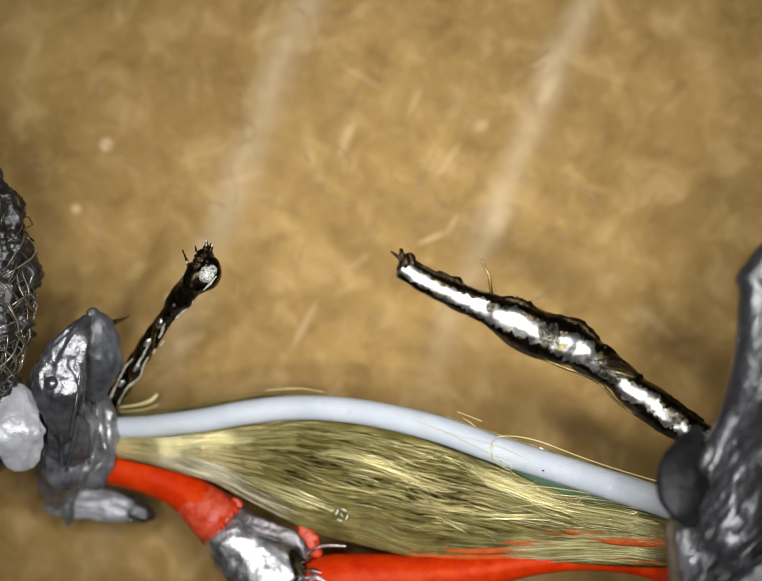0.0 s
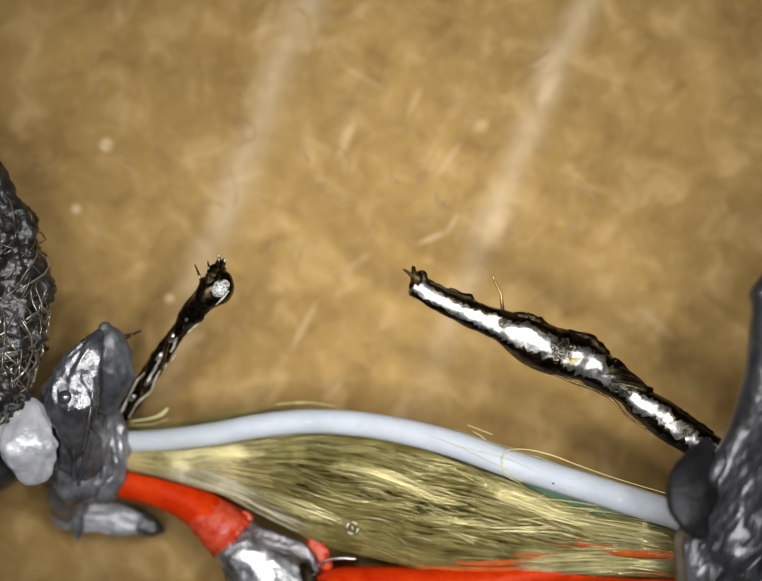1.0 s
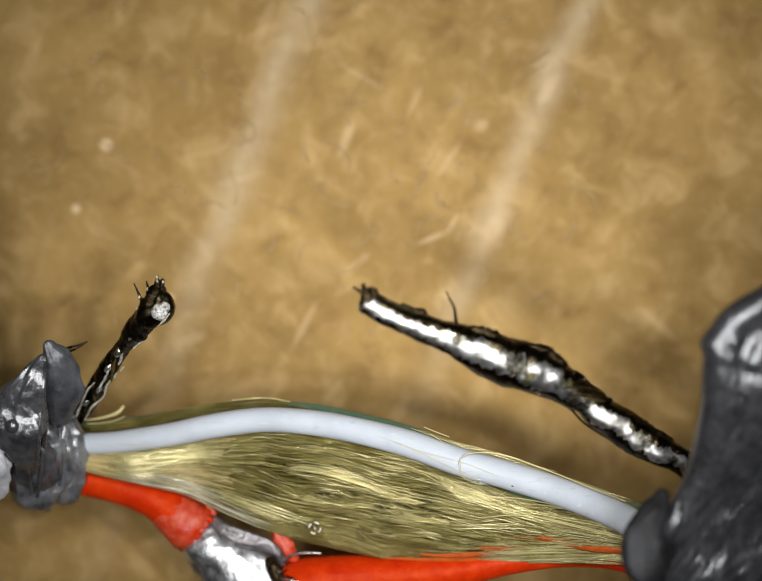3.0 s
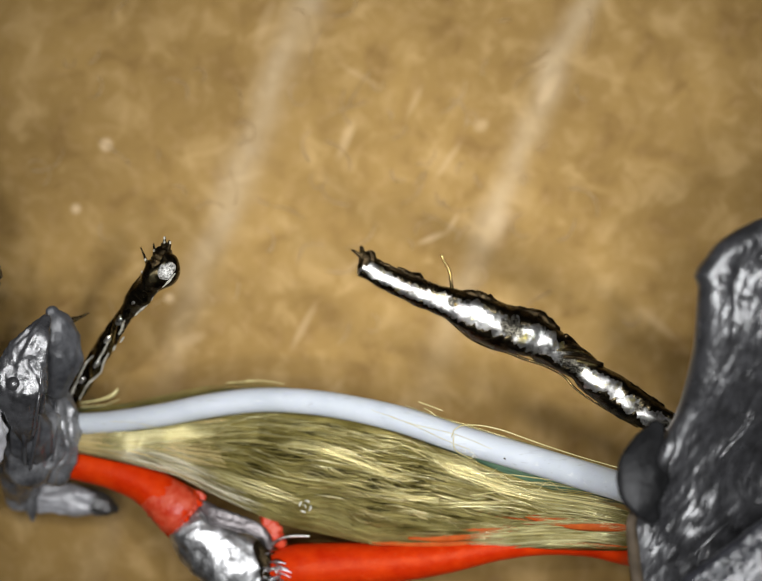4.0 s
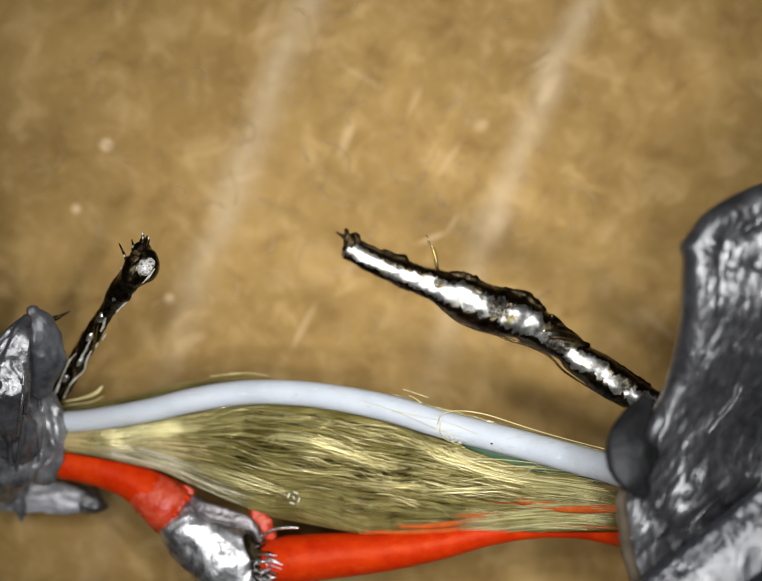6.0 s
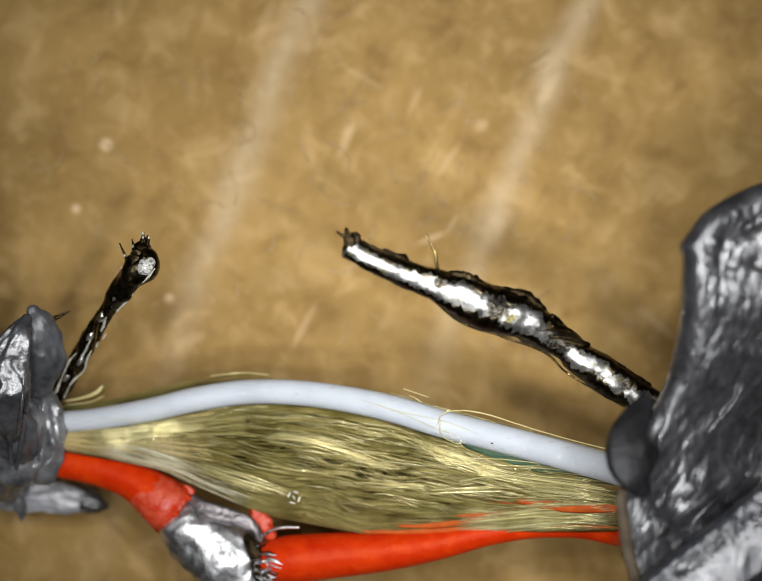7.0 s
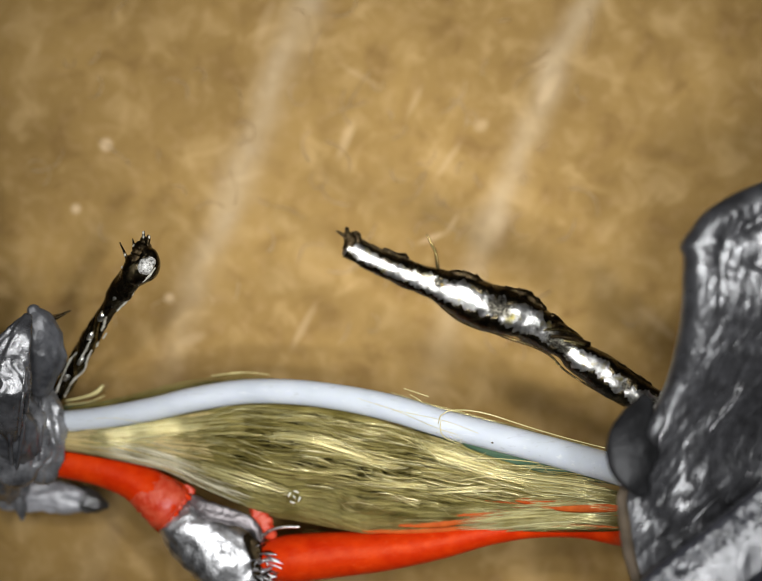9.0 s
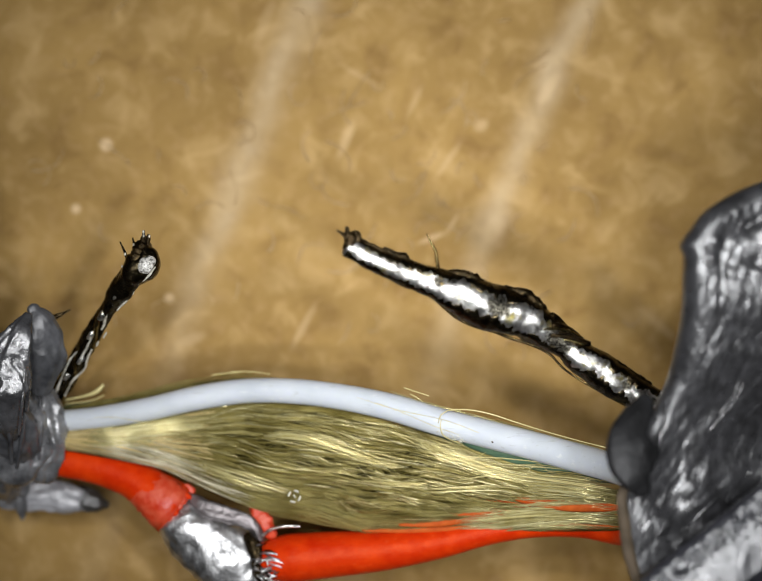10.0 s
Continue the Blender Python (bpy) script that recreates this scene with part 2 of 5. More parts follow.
BURNT = solder("burnt_copper_ends", (0.012, 0.009, 0.006), (0.065, 0.045, 0.022), 0.3, 0.02, 14.0)
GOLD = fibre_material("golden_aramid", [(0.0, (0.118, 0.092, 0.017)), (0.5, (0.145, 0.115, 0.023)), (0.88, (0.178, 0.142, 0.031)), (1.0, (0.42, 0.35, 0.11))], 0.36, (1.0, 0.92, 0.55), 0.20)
CORE = fibre_material("aramid_core", [(0.0, (0.132, 0.103, 0.027)), (1.0, (0.142, 0.111, 0.030))], 0.5)
LOOSE = fibre_material("loose_aramid", [(0.0, (0.42, 0.35, 0.13)), (0.5, (0.55, 0.47, 0.2)), (1.0, (0.66, 0.58, 0.28))], 0.3)
# pale fibre colour that paints the bundle's highlights
SHEEN = fibre_material("sheen_pale_aramid", [(0.0, (0.38, 0.32, 0.10)), (0.6, (0.66, 0.57, 0.22)), (1.0, (0.90, 0.83, 0.46))], 0.24, (1.0, 0.96, 0.8), 0.4)
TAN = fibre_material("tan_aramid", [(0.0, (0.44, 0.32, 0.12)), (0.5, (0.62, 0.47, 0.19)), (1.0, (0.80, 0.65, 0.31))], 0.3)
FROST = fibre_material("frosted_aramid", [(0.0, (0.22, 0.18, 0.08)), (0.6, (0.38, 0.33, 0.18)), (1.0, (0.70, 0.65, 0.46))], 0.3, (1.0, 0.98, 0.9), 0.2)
SHIELD = fibre_material("dull_shield_strand", [(0.0, (0.015, 0.012, 0.008)), (0.6, (0.05, 0.042, 0.028)), (1.0, (0.20, 0.18, 0.14))], 0.25, (1, 0.95, 0.85))
RUST = plastic("dull_red_sliver", (0.40, 0.055, 0.006), (0.58, 0.12, 0.018), 0.62, depth=0.01, spec=0.15)
SILVER = fibre_material("tinned_shield_strand", [(0.0, (0.03, 0.026, 0.018)), (0.5, (0.16, 0.14, 0.10)), (1.0, (0.80, 0.75, 0.60))], 0.24, (1, 1, 0.95), 0.6)
FLUX = Mat("amber_flux")
FLUX.put(Base_Color=(0.36, 0.25, 0.08), Roughness=0.2, Transmission_Weight=0.3)
FLUX = FLUX.m
CLEAR = Mat("clear_droplet")
CLEAR.put(Base_Color=(0.95, 0.93, 0.80), Roughness=0.25, Transmission_Weight=0.4, IOR=1.4)
CLEAR = CLEAR.m
PAPER = Mat("pale_paper_fibre")
PAPER.put(Base_Color=PAPER.ramp(PAPER.noise(0.7, 3, 0.5), [(0.3, (0.36, 0.23, 0.09)), (0.7, (0.54, 0.38, 0.19))]), Roughness=0.7)
PAPER = PAPER.m
CARDBOARD = cardboard_material()


# ---- geometry helpers; lengths in millimetres ----
def spot(x, y, z=0.0):
    """A place of the cable, from its bearing off the optical axis at the wires' height and its own height z."""
    k = (DIST - z) / DIST
    return Vector((x * k, y * k, z))


def glide(points, n):
    """n + 1 places along a smooth line through the points (x, y, z, r): position and radius."""
    pts = [(*spot(p[0], p[1], p[2]), p[3] * (DIST - p[2]) / DIST) for p in points]
    pts = [np.array(p, float) for p in pts]
    ext = [2 * pts[0] - pts[1], *pts, 2 * pts[-1] - pts[-2]]
    cum = [0.0]
    for a, b in zip(pts, pts[1:]):
        cum.append(cum[-1] + float(np.linalg.norm((b - a)[:3])))
    out = []
    for i in range(n + 1):
        s = cum[-1] * i / n
        k = 0
        while k < len(pts) - 2 and s > cum[k + 1]:
            k += 1
        f = (s - cum[k]) / max(cum[k + 1] - cum[k], 1e-9)
        p0, p1, p2, p3 = ext[k:k + 4]
        q = 0.5 * (2 * p1 + (p2 - p0) * f + (2 * p0 - 5 * p1 + 4 * p2 - p3) * f * f + (3 * p1 - p0 - 3 * p2 + p3) * f ** 3)
        out.append((Vector(q[:3]), max(float(q[3]), 0.002), s))
    return out


def tube(bm, points, n=40, sides=20, shape=None, flat=1.0, caps=True, bulge=1.0, lean=0.0):
    """A tube with rounded ends along a line; shape(s, angle, place) scales its radius, flat squeezes it in height, lean rolls it (degrees)."""
    line = glide(points, n)
    if caps:
        (a, ra, sa), (b, rb, sb) = line[0], line[-1]
        ta, tb = (line[1][0] - a).normalized(), (b - line[-2][0]).normalized()
        line = [(a - ta * ra * bulge * math.sin(e), ra * math.cos(e), sa) for e in (1.45, 1.0, 0.5)] + line + \
               [(b + tb * rb * math.sin(e), rb * math.cos(e), sb) for e in (0.5, 1.0, 1.45)]
    uv = bm.loops.layers.uv.verify()
    rings, info = [], []
    side = None
    for i, (p, r, s) in enumerate(line):
        q = line[min(i + 1, len(line) - 1)][0] - line[max(i - 1, 0)][0]
        q = q.normalized() if q.length > 1e-9 else Vector((1, 0, 0))
        if side is None:
            side = q.cross(Vector((0, 0, 1)))
            side = side.normalized() if side.length > 1e-3 else Vector((1, 0, 0))
        side = (side - q * side.dot(q)).normalized()
        up = side.cross(q)
        side2 = side * math.cos(radians(lean)) + up * math.sin(radians(lean))
        up2 = up * math.cos(radians(lean)) - side * math.sin(radians(lean))
        ring = []
        for k in range(sides):
            a = 2 * math.pi * k / sides
            rr = r * (shape(s, a, p) if shape else 1.0)
            v = p + side2 * (rr * math.cos(a)) + up2 * (rr * math.sin(a) * flat)
            ring.append(bm.verts.new((v - HUB) * MM))
        rings.append(ring)
        info.append((s, r))
    for i in range(len(rings) - 1):
        for k in range(sides):
            j = (k + 1) % sides
            f = bm.faces.new((rings[i][k], rings[i][j], rings[i + 1][j], rings[i + 1][k]))
            f.smooth = True
            w = 2 * math.pi * info[i][1] / sides
            for loop, (s, c) in zip(f.loops, ((info[i][0], k * w), (info[i][0], (k + 1) * w), (info[i + 1][0], (k + 1) * w), (info[i + 1][0], k * w))):
                loop[uv].uv = (s, c)
    bm.faces.new(rings[0][::-1]).smooth = True
    bm.faces.new(rings[-1]).smooth = True
    return bm


def lumpy(amount, scale, seed=0.0, fine=0.0, crease=0.0):
    """Uneven radius for melted, crumpled or soldered forms."""
    def shape(s, a, p):
        q = Vector((math.cos(a) * 0.8 + seed, math.sin(a) * 0.8, s)) * scale
        d = amount * (noise.noise(q) if crease == 0 else (1 - crease) * noise.noise(q) + crease * (0.7 - 2.4 * abs(noise.noise(q * 1.1))))
        if fine:
            d += fine * noise.noise(q * 3.7)
        return 1 + d
    return shape


def twisted(strands, pitch, groove, amount, seed=0.0):
    """A rope of tinned strands: grooves that wind round, under lumps of solder."""
    def shape(s, a, p):
        g = math.cos(strands * (a - 2 * math.pi * s / pitch))
        cover = 0.5 + 0.5 * noise.noise(Vector((s * 0.8 + seed, 3.1, 0.2)))
        return 1 + groove * g * (1 - 0.6 * cover) + amount * noise.noise(Vector((s * 2.2 + seed, math.cos(a), math.sin(a)))) + \
            0.35 * amount * noise.noise(Vector((s * 7 + seed, 2 * math.cos(a), 2 * math.sin(a))))
    return shape


def part(name, bm, material, parent, label="", kind=""):
    me = bpy.data.meshes.new(name)
    bmesh.ops.recalc_face_normals(bm, faces=bm.faces[:])
    bm.to_mesh(me)
    bm.free()
    me.materials.append(material)
    ob = new(name, me)
    ob.parent = parent
    return tagged(ob, label, kind=kind)


def strands(name, lines, material, parent, label="", kind="", sides=3, flat=1.0, smooth=True):
    """Fine fibres in one mesh, round or flattened to ribbons. lines: lists of (place, radius)."""
    verts, faces = [], []
    for line in lines:
        first = len(verts)
        for i, (p, r) in enumerate(line):
            d = line[min(i + 1, len(line) - 1)][0] - line[max(i - 1, 0)][0]
            side = d.cross(Vector((0, 0, 1)))
            side = side.normalized() if side.length > 1e-6 else Vector((1, 0, 0))
            up = side.cross(d).normalized()
            for k in range(sides):
                a = 2 * math.pi * k / sides
                verts.append(tuple((p + side * (r * math.cos(a)) + up * (r * flat * math.sin(a)) - HUB) * MM))
        for i in range(len(line) - 1):
            for k in range(sides):
                j = (k + 1) % sides
                a = first + i * sides
                faces.append((a + k, a + j, a + sides + j, a + sides + k))
        faces.append(tuple(first + k for k in range(sides))[::-1])
        faces.append(tuple(first + (len(line) - 1) * sides + k for k in range(sides)))
    me = bpy.data.meshes.new(name)
    me.from_pydata(verts, [], faces)
    me.polygons.foreach_set("use_smooth", [smooth] * len(me.polygons))
    me.materials.append(material)
    me.update()
    ob = new(name, me)
    ob.parent = parent
    return tagged(ob, label, kind=kind)


def thread(points, n=14):
    return [(p, r) for p, r, s in glide(points, n)]


# ---- the cardboard under the microscope ----
def cardboard_sheet():
    bm = bmesh.new()
    w, d, t = 0.16, 0.13, 0.003
    bmesh.ops.create_grid(bm, x_segments=48, y_segments=40, size=0.5)
    for v in bm.verts:
        x, y = v.co.x * 2 * w, v.co.y * 2 * d
        v.co = (x, y, 0.00012 * noise.noise(Vector((x * 90, y * 90, 0.3))))
    edge = bmesh.ops.extrude_face_region(bm, geom=bm.faces[:])
    for v in edge["geom"]:
        if isinstance(v, bmesh.types.BMVert):
            v.co.z = -t
    for f in bm.faces:
        f.smooth = abs(f.normal.z) > 0.5
    bmesh.ops.recalc_face_normals(bm, faces=bm.faces[:])
    me = bpy.data.meshes.new("ground")
    bm.to_mesh(me)
    bm.free()
    me.materials.append(CARDBOARD)
    sheet = tagged(new("ground", me), "brown cardboard sheet with pale rubbed creases and flecks", "cardboard", kind="structure")
    rnd = random.Random(31)
    for i in range(90):
        x, y = rnd.gauss(0.6, 3.4), rnd.gauss(2.2, 2.6)
        a, turn, long = rnd.uniform(0, 6.3), rnd.gauss(0, 1.2), rnd.uniform(0.3, 1.1)
        line = []
        for k in range(9):
            z = 0.12 * noise.noise(Vector((x * 0.09, y * 0.09, 0.3)))
            line.append((Vector((x, y, z + 0.012)) + HUB, rnd.choice((0.012, 0.018, 0.026)) * (0.4 if k in (0, 8) else 1)))
            x, y = x + math.cos(a) * long / 8, y + math.sin(a) * long / 8
            a += turn * 0.25 + rnd.gauss(0, 0.15)
        strands("paper_fibre", [line], PAPER, sheet, "", "", 4, 0.5)
    return sheet


# ---- the opened cable ----
def cable():
    ob = new("spliced_cable")
    ob.location = (HUB + Vector((0, 0, LIFT))) * MM
    return tagged(ob, "opened cable with white, red and green wires and golden fibres", "cable")


WIRE_Z = [(-7.2, -1.8), (-6.5, -1.6), (-2.84, -1.22), (-0.8, -0.62), (1.16, -0.08), (2.3, 0.03), (3.2, 0.30), (4.2, 0.75)]


def wire_z(x):
    """Height of the white wire's middle."""
    return float(np.interp(x, [p[0] for p in WIRE_Z], [p[1] for p in WIRE_Z]))


WIRE_Y = [(-5.84, -2.67), (-4.84, -2.50), (-3.84, -2.27), (-2.84, -2.12), (-1.84, -2.12), (-0.84, -2.24), (0.16, -2.44), (1.16, -2.74), (2.16, -3.00), (3.16, -3.26), (4.16, -3.53), (4.9, -3.75)]


def wire_y(x):
    """Bearing of the white wire's middle."""
    return float(np.interp(x, [p[0] for p in WIRE_Y], [p[1] for p in WIRE_Y]))


def white_wire(top):
    bm = bmesh.new()
    tube(bm, [(x, y, wire_z(x) + z, r) for x, y, z, r in [(-7.2, -2.80, 0, 0.22), (-6.6, -2.74, 0, 0.225), (-5.84, -2.67, 0, 0.23), (-4.84, -2.50, 0, 0.24), (-3.84, -2.27, 0, 0.25),
              (-2.84, -2.12, 0, 0.255), (-1.84, -2.12, 0, 0.26), (-0.84, -2.24, 0, 0.265), (0.16, -2.44, 0, 0.28),
              (1.16, -2.74, 0, 0.285), (2.16, -3.00, 0, 0.29), (3.16, -3.26, 0, 0.295), (4.16, -3.53, 0.1, 0.30),
              (4.9, -3.75, 0.9, 0.30), (5.8, -4.1, 2.2, 0.30)]], 110, 24, lumpy(0.025, 0.7, 2.0))
    wire = part("white_wire", bm, WHITE, top, "white plastic insulated wire")
    bm = bmesh.new()
    bmesh.ops.create_icosphere(bm, subdivisions=2, radius=0.034 * MM)
    c = spot(2.29, -3.16, 0.30) - HUB
    for v in bm.verts:
        v.co = Vector((v.co.x * 1.15, v.co.y * 0.9, v.co.z * 0.6)) * (1 + 0.25 * noise.noise(v.co * 40000)) + c * MM
    part("speck", bm, BURNT, wire, "tiny dark speck")


def green_wire(top):
    bm = bmesh.new()
    tube(bm, [(-7.0, -2.7, -2.3, 0.24), (-5.84, -2.56, -2.35, 0.24), (-4.84, -2.42, -2.3, 0.25), (-3.34, -2.16, -2.15, 0.25),
              (-1.84, -2.14, -1.85, 0.25), (0.16, -2.48, -1.2, 0.25), (1.36, -2.93, -0.85, 0.26), (2.26, -3.26, -0.6, 0.26),
              (3.16, -3.50, -0.35, 0.26), (4.16, -3.70, -0.1, 0.26), (4.9, -3.80, 0.4, 0.26), (5.8, -4.2, 2.0, 0.26)], 80, 18)
    part("green_wire", bm, GREEN, top, "green enamelled wire behind the white one")


def red_wires(top):
    bm = bmesh.new()
    tube(bm, [(-7.2, -3.46, -2.0, 0.30), (-6.5, -3.56, -2.0, 0.33), (-5.84, -3.68, -1.95, 0.36), (-5.2, -3.89, -1.9, 0.40),
              (-4.7, -4.18, -1.85, 0.46), (-4.40, -4.42, -1.85, 0.54), (-4.24, -4.54, -1.85, 0.52), (-4.15, -4.61, -1.85, 0.28)], 60, 28, lumpy(0.05, 0.9, 5.0, 0.02), caps=True)
    flared = part("red_wire", bm, RED, top, "red insulation flared open by heat")
    arc_shell(flared, [(-5.0, -4.01, -1.87, 0.36), (-4.85, -4.10, -1.86, 0.425), (-4.40, -4.42, -1.85, 0.55), (-4.22, -4.56, -1.85, 0.50)], lumpy(0.05, 0.9, 5.0, 0.02), 14, 166, 4.0, "heat_mark", 0.3, 60, 20, SCORCHED)
    rnd = random.Random(6)
    for k in range(8):
        o = -0.50 + k * 0.14
        x, y, z = -4.20 + 0.6 * o, -4.55 + 0.8 * o, -1.90 + 0.96 * math.sqrt(max(0.02, 0.52 ** 2 - o * o))
        d, r = rnd.uniform(0.02, 0.12), rnd.uniform(0.04, 0.085)
        bm = bmesh.new()
        tube(bm, [(x - 0.10, y + 0.08, z - 0.01, r), (x + 0.4 * d, y - 0.3 * d, z - 0.01, r), (x + 0.8 * d, y - 0.6 * d, z - 0.06, 0.4 * r)], 12, 12, lumpy(0.6, 4.0, k, 0.25), 0.45)
        part("torn_rim", bm, SCORCHED if k % 3 else RED, flared)
    bm = bmesh.new()
    tube(bm, [(-2.2, -5.58, -1.55, 0.44), (-1.84, -5.54, -1.5, 0.50), (-0.84, -5.46, -1.45, 0.46), (0.16, -5.38, -1.35, 0.41), (1.16, -5.23, -1.2, 0.34),
              (2.16, -5.01, -1.05, 0.27), (3.16, -4.86, -1.05, 0.27), (4.16, -4.86, -1.05, 0.29), (4.96, -5.00, -0.75, 0.30),
              (5.6, -5.0, 0.9, 0.3), (6.0, -5.0, 2.2, 0.3)], 90, 28, lumpy(0.05, 0.6, 8.0, 0.015))
    part("red_wire", bm, RED, top, "red plastic insulated wire")
    bm = bmesh.new()
    tube(bm, [(-2.64, -4.40, -1.5, 0.06), (-2.56, -4.60, -1.45, 0.13), (-2.42, -4.84, -1.40, 0.17), (-2.26, -5.04, -1.45, 0.12)], 40, 20, lumpy(0.7, 3.2, 1.0, 0.25), 0.3)
    part("insulation_scrap", bm, SCORCHED, top, "torn scrap of red insulation")


def solder_joint(top):
    bm = bmesh.new()
    tube(bm, [(-4.42, -4.55, -1.92, 0.38), (-4.1, -4.80, -1.90, 0.57), (-3.7, -5.14, -1.87, 0.68), (-3.2, -5.50, -1.87, 0.74), (-2.75, -5.78, -1.92, 0.66),
              (-2.35, -5.95, -1.97, 0.45), (-2.1, -6.05, -1.97, 0.3)], 90, 56, lumpy(0.14, 1.6, 1.0, 0.05), 0.85)
    joint = part("solder_joint", bm, BLOB, top, "dull grey lump of solder with bright patches")
    bm = bmesh.new()
    tube(bm, [(-4.05, -4.26, -1.75, 0.10), (-3.86, -4.38, -1.6, 0.15), (-3.6, -4.54, -1.45, 0.17), (-3.2, -4.68, -1.38, 0.18), (-2.85, -4.76, -1.35, 0.16), (-2.62, -4.92, -1.35, 0.13), (-2.5, -5.16, -1.4, 0.09)],
         60, 24, lumpy(0.35, 2.0, 3.0, 0.15), 0.6)
    part("bare_strand", bm, STRAND, joint, "bare tinned strand")
    bm = bmesh.new()
    tube(bm, [(-2.46, -5.22, -1.42, 0.03), (-2.42, -5.08, -1.35, 0.035), (-2.26, -4.96, -1.28, 0.035), (-2.0, -4.90, -1.2, 0.033), (-1.7, -4.90, -1.15, 0.026)], 26, 8)
    part("wire_hook", bm, TIN, joint, "thin bright hooked wire end")
    for rows in ([(-2.74, -5.10, -1.32, 0.09), (-2.66, -5.28, -1.22, 0.14), (-2.58, -5.48, -1.2, 0.12), (-2.52, -5.66, -1.25, 0.08)],
                 [(-2.62, -5.66, -1.25, 0.08), (-2.50, -5.82, -1.2, 0.13), (-2.40, -6.0, -1.2, 0.10)]):
        bm = bmesh.new()
        tube(bm, rows, 30, 16, lumpy(0.5, 3.0, rows[0][0], 0.2), 0.7)
        part("charred_patch", bm, BURNT, joint, "charred black flux at the joint's end")
    rnd = random.Random(4)
    for k in range(36):
        x, y = rnd.uniform(-2.66, -2.40), rnd.uniform(-6.02, -5.30)
        dx, dy = rnd.uniform(0.05, 0.42), rnd.uniform(-0.26, 0.18)
        bm = bmesh.new()
        tube(bm, [(x, y, -1.20, 0.014), (x + dx * 0.5, y + dy * 0.4 + rnd.uniform(-0.05, 0.05), rnd.uniform(-1.10, -0.98), 0.018), (x + dx, y + dy + rnd.uniform(-0.06, 0.06), rnd.uniform(-1.12, -0.98), 0.012)], 10, 8)
        part("frayed_strand", bm, (BURNT, BLOB, STRAND, BLOB)[k % 4], joint)


def tinned_end(top, rows, shape, label, burnt, n=150, material=None):
    bm = bmesh.new()
    tube(bm, rows, n, 40, shape, bulge=0.35)
    end = part("tinned_wire", bm, material or TIN, top, label)
    for rows2, name in burnt:
        bm = bmesh.new()
        tube(bm, rows2, 40, 12, lumpy(0.55, 5.0, rows2[0][0], 0.3))
        part(name, bm, BURNT, end)
    return end


def arc_shell(parent, rows, shape, lo, hi, seed, name="shaded_flank", wave=0.45, n=420, sides=14, material=None):
    """A shell on part of a wire, between two angles round it (degrees), with ragged rims; dark ones paint in shade."""
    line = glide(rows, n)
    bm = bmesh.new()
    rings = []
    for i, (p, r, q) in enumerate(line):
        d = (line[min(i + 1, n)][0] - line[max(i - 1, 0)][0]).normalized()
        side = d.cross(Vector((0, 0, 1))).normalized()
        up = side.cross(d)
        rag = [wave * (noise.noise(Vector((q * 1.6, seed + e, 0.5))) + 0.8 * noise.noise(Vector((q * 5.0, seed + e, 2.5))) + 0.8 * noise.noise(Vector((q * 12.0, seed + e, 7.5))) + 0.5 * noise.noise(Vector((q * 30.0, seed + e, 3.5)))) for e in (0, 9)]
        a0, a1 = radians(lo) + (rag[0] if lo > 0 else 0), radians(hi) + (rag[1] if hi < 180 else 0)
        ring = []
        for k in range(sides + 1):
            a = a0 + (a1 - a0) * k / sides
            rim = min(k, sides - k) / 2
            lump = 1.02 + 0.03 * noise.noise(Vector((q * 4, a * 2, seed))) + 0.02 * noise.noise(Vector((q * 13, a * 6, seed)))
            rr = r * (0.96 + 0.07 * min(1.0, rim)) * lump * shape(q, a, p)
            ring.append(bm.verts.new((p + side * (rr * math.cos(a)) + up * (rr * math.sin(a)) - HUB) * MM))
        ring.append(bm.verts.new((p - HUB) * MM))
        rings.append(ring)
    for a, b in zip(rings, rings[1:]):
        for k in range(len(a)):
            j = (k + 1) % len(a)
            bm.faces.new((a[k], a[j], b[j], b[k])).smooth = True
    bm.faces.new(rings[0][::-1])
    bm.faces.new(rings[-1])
    return part(name, bm, material or DARK_METAL, parent)


def end_z(x):
    """Height of the long bare end's middle: it rises towards its tip."""
    return 2.62 - 0.19 * (x + 0.7)


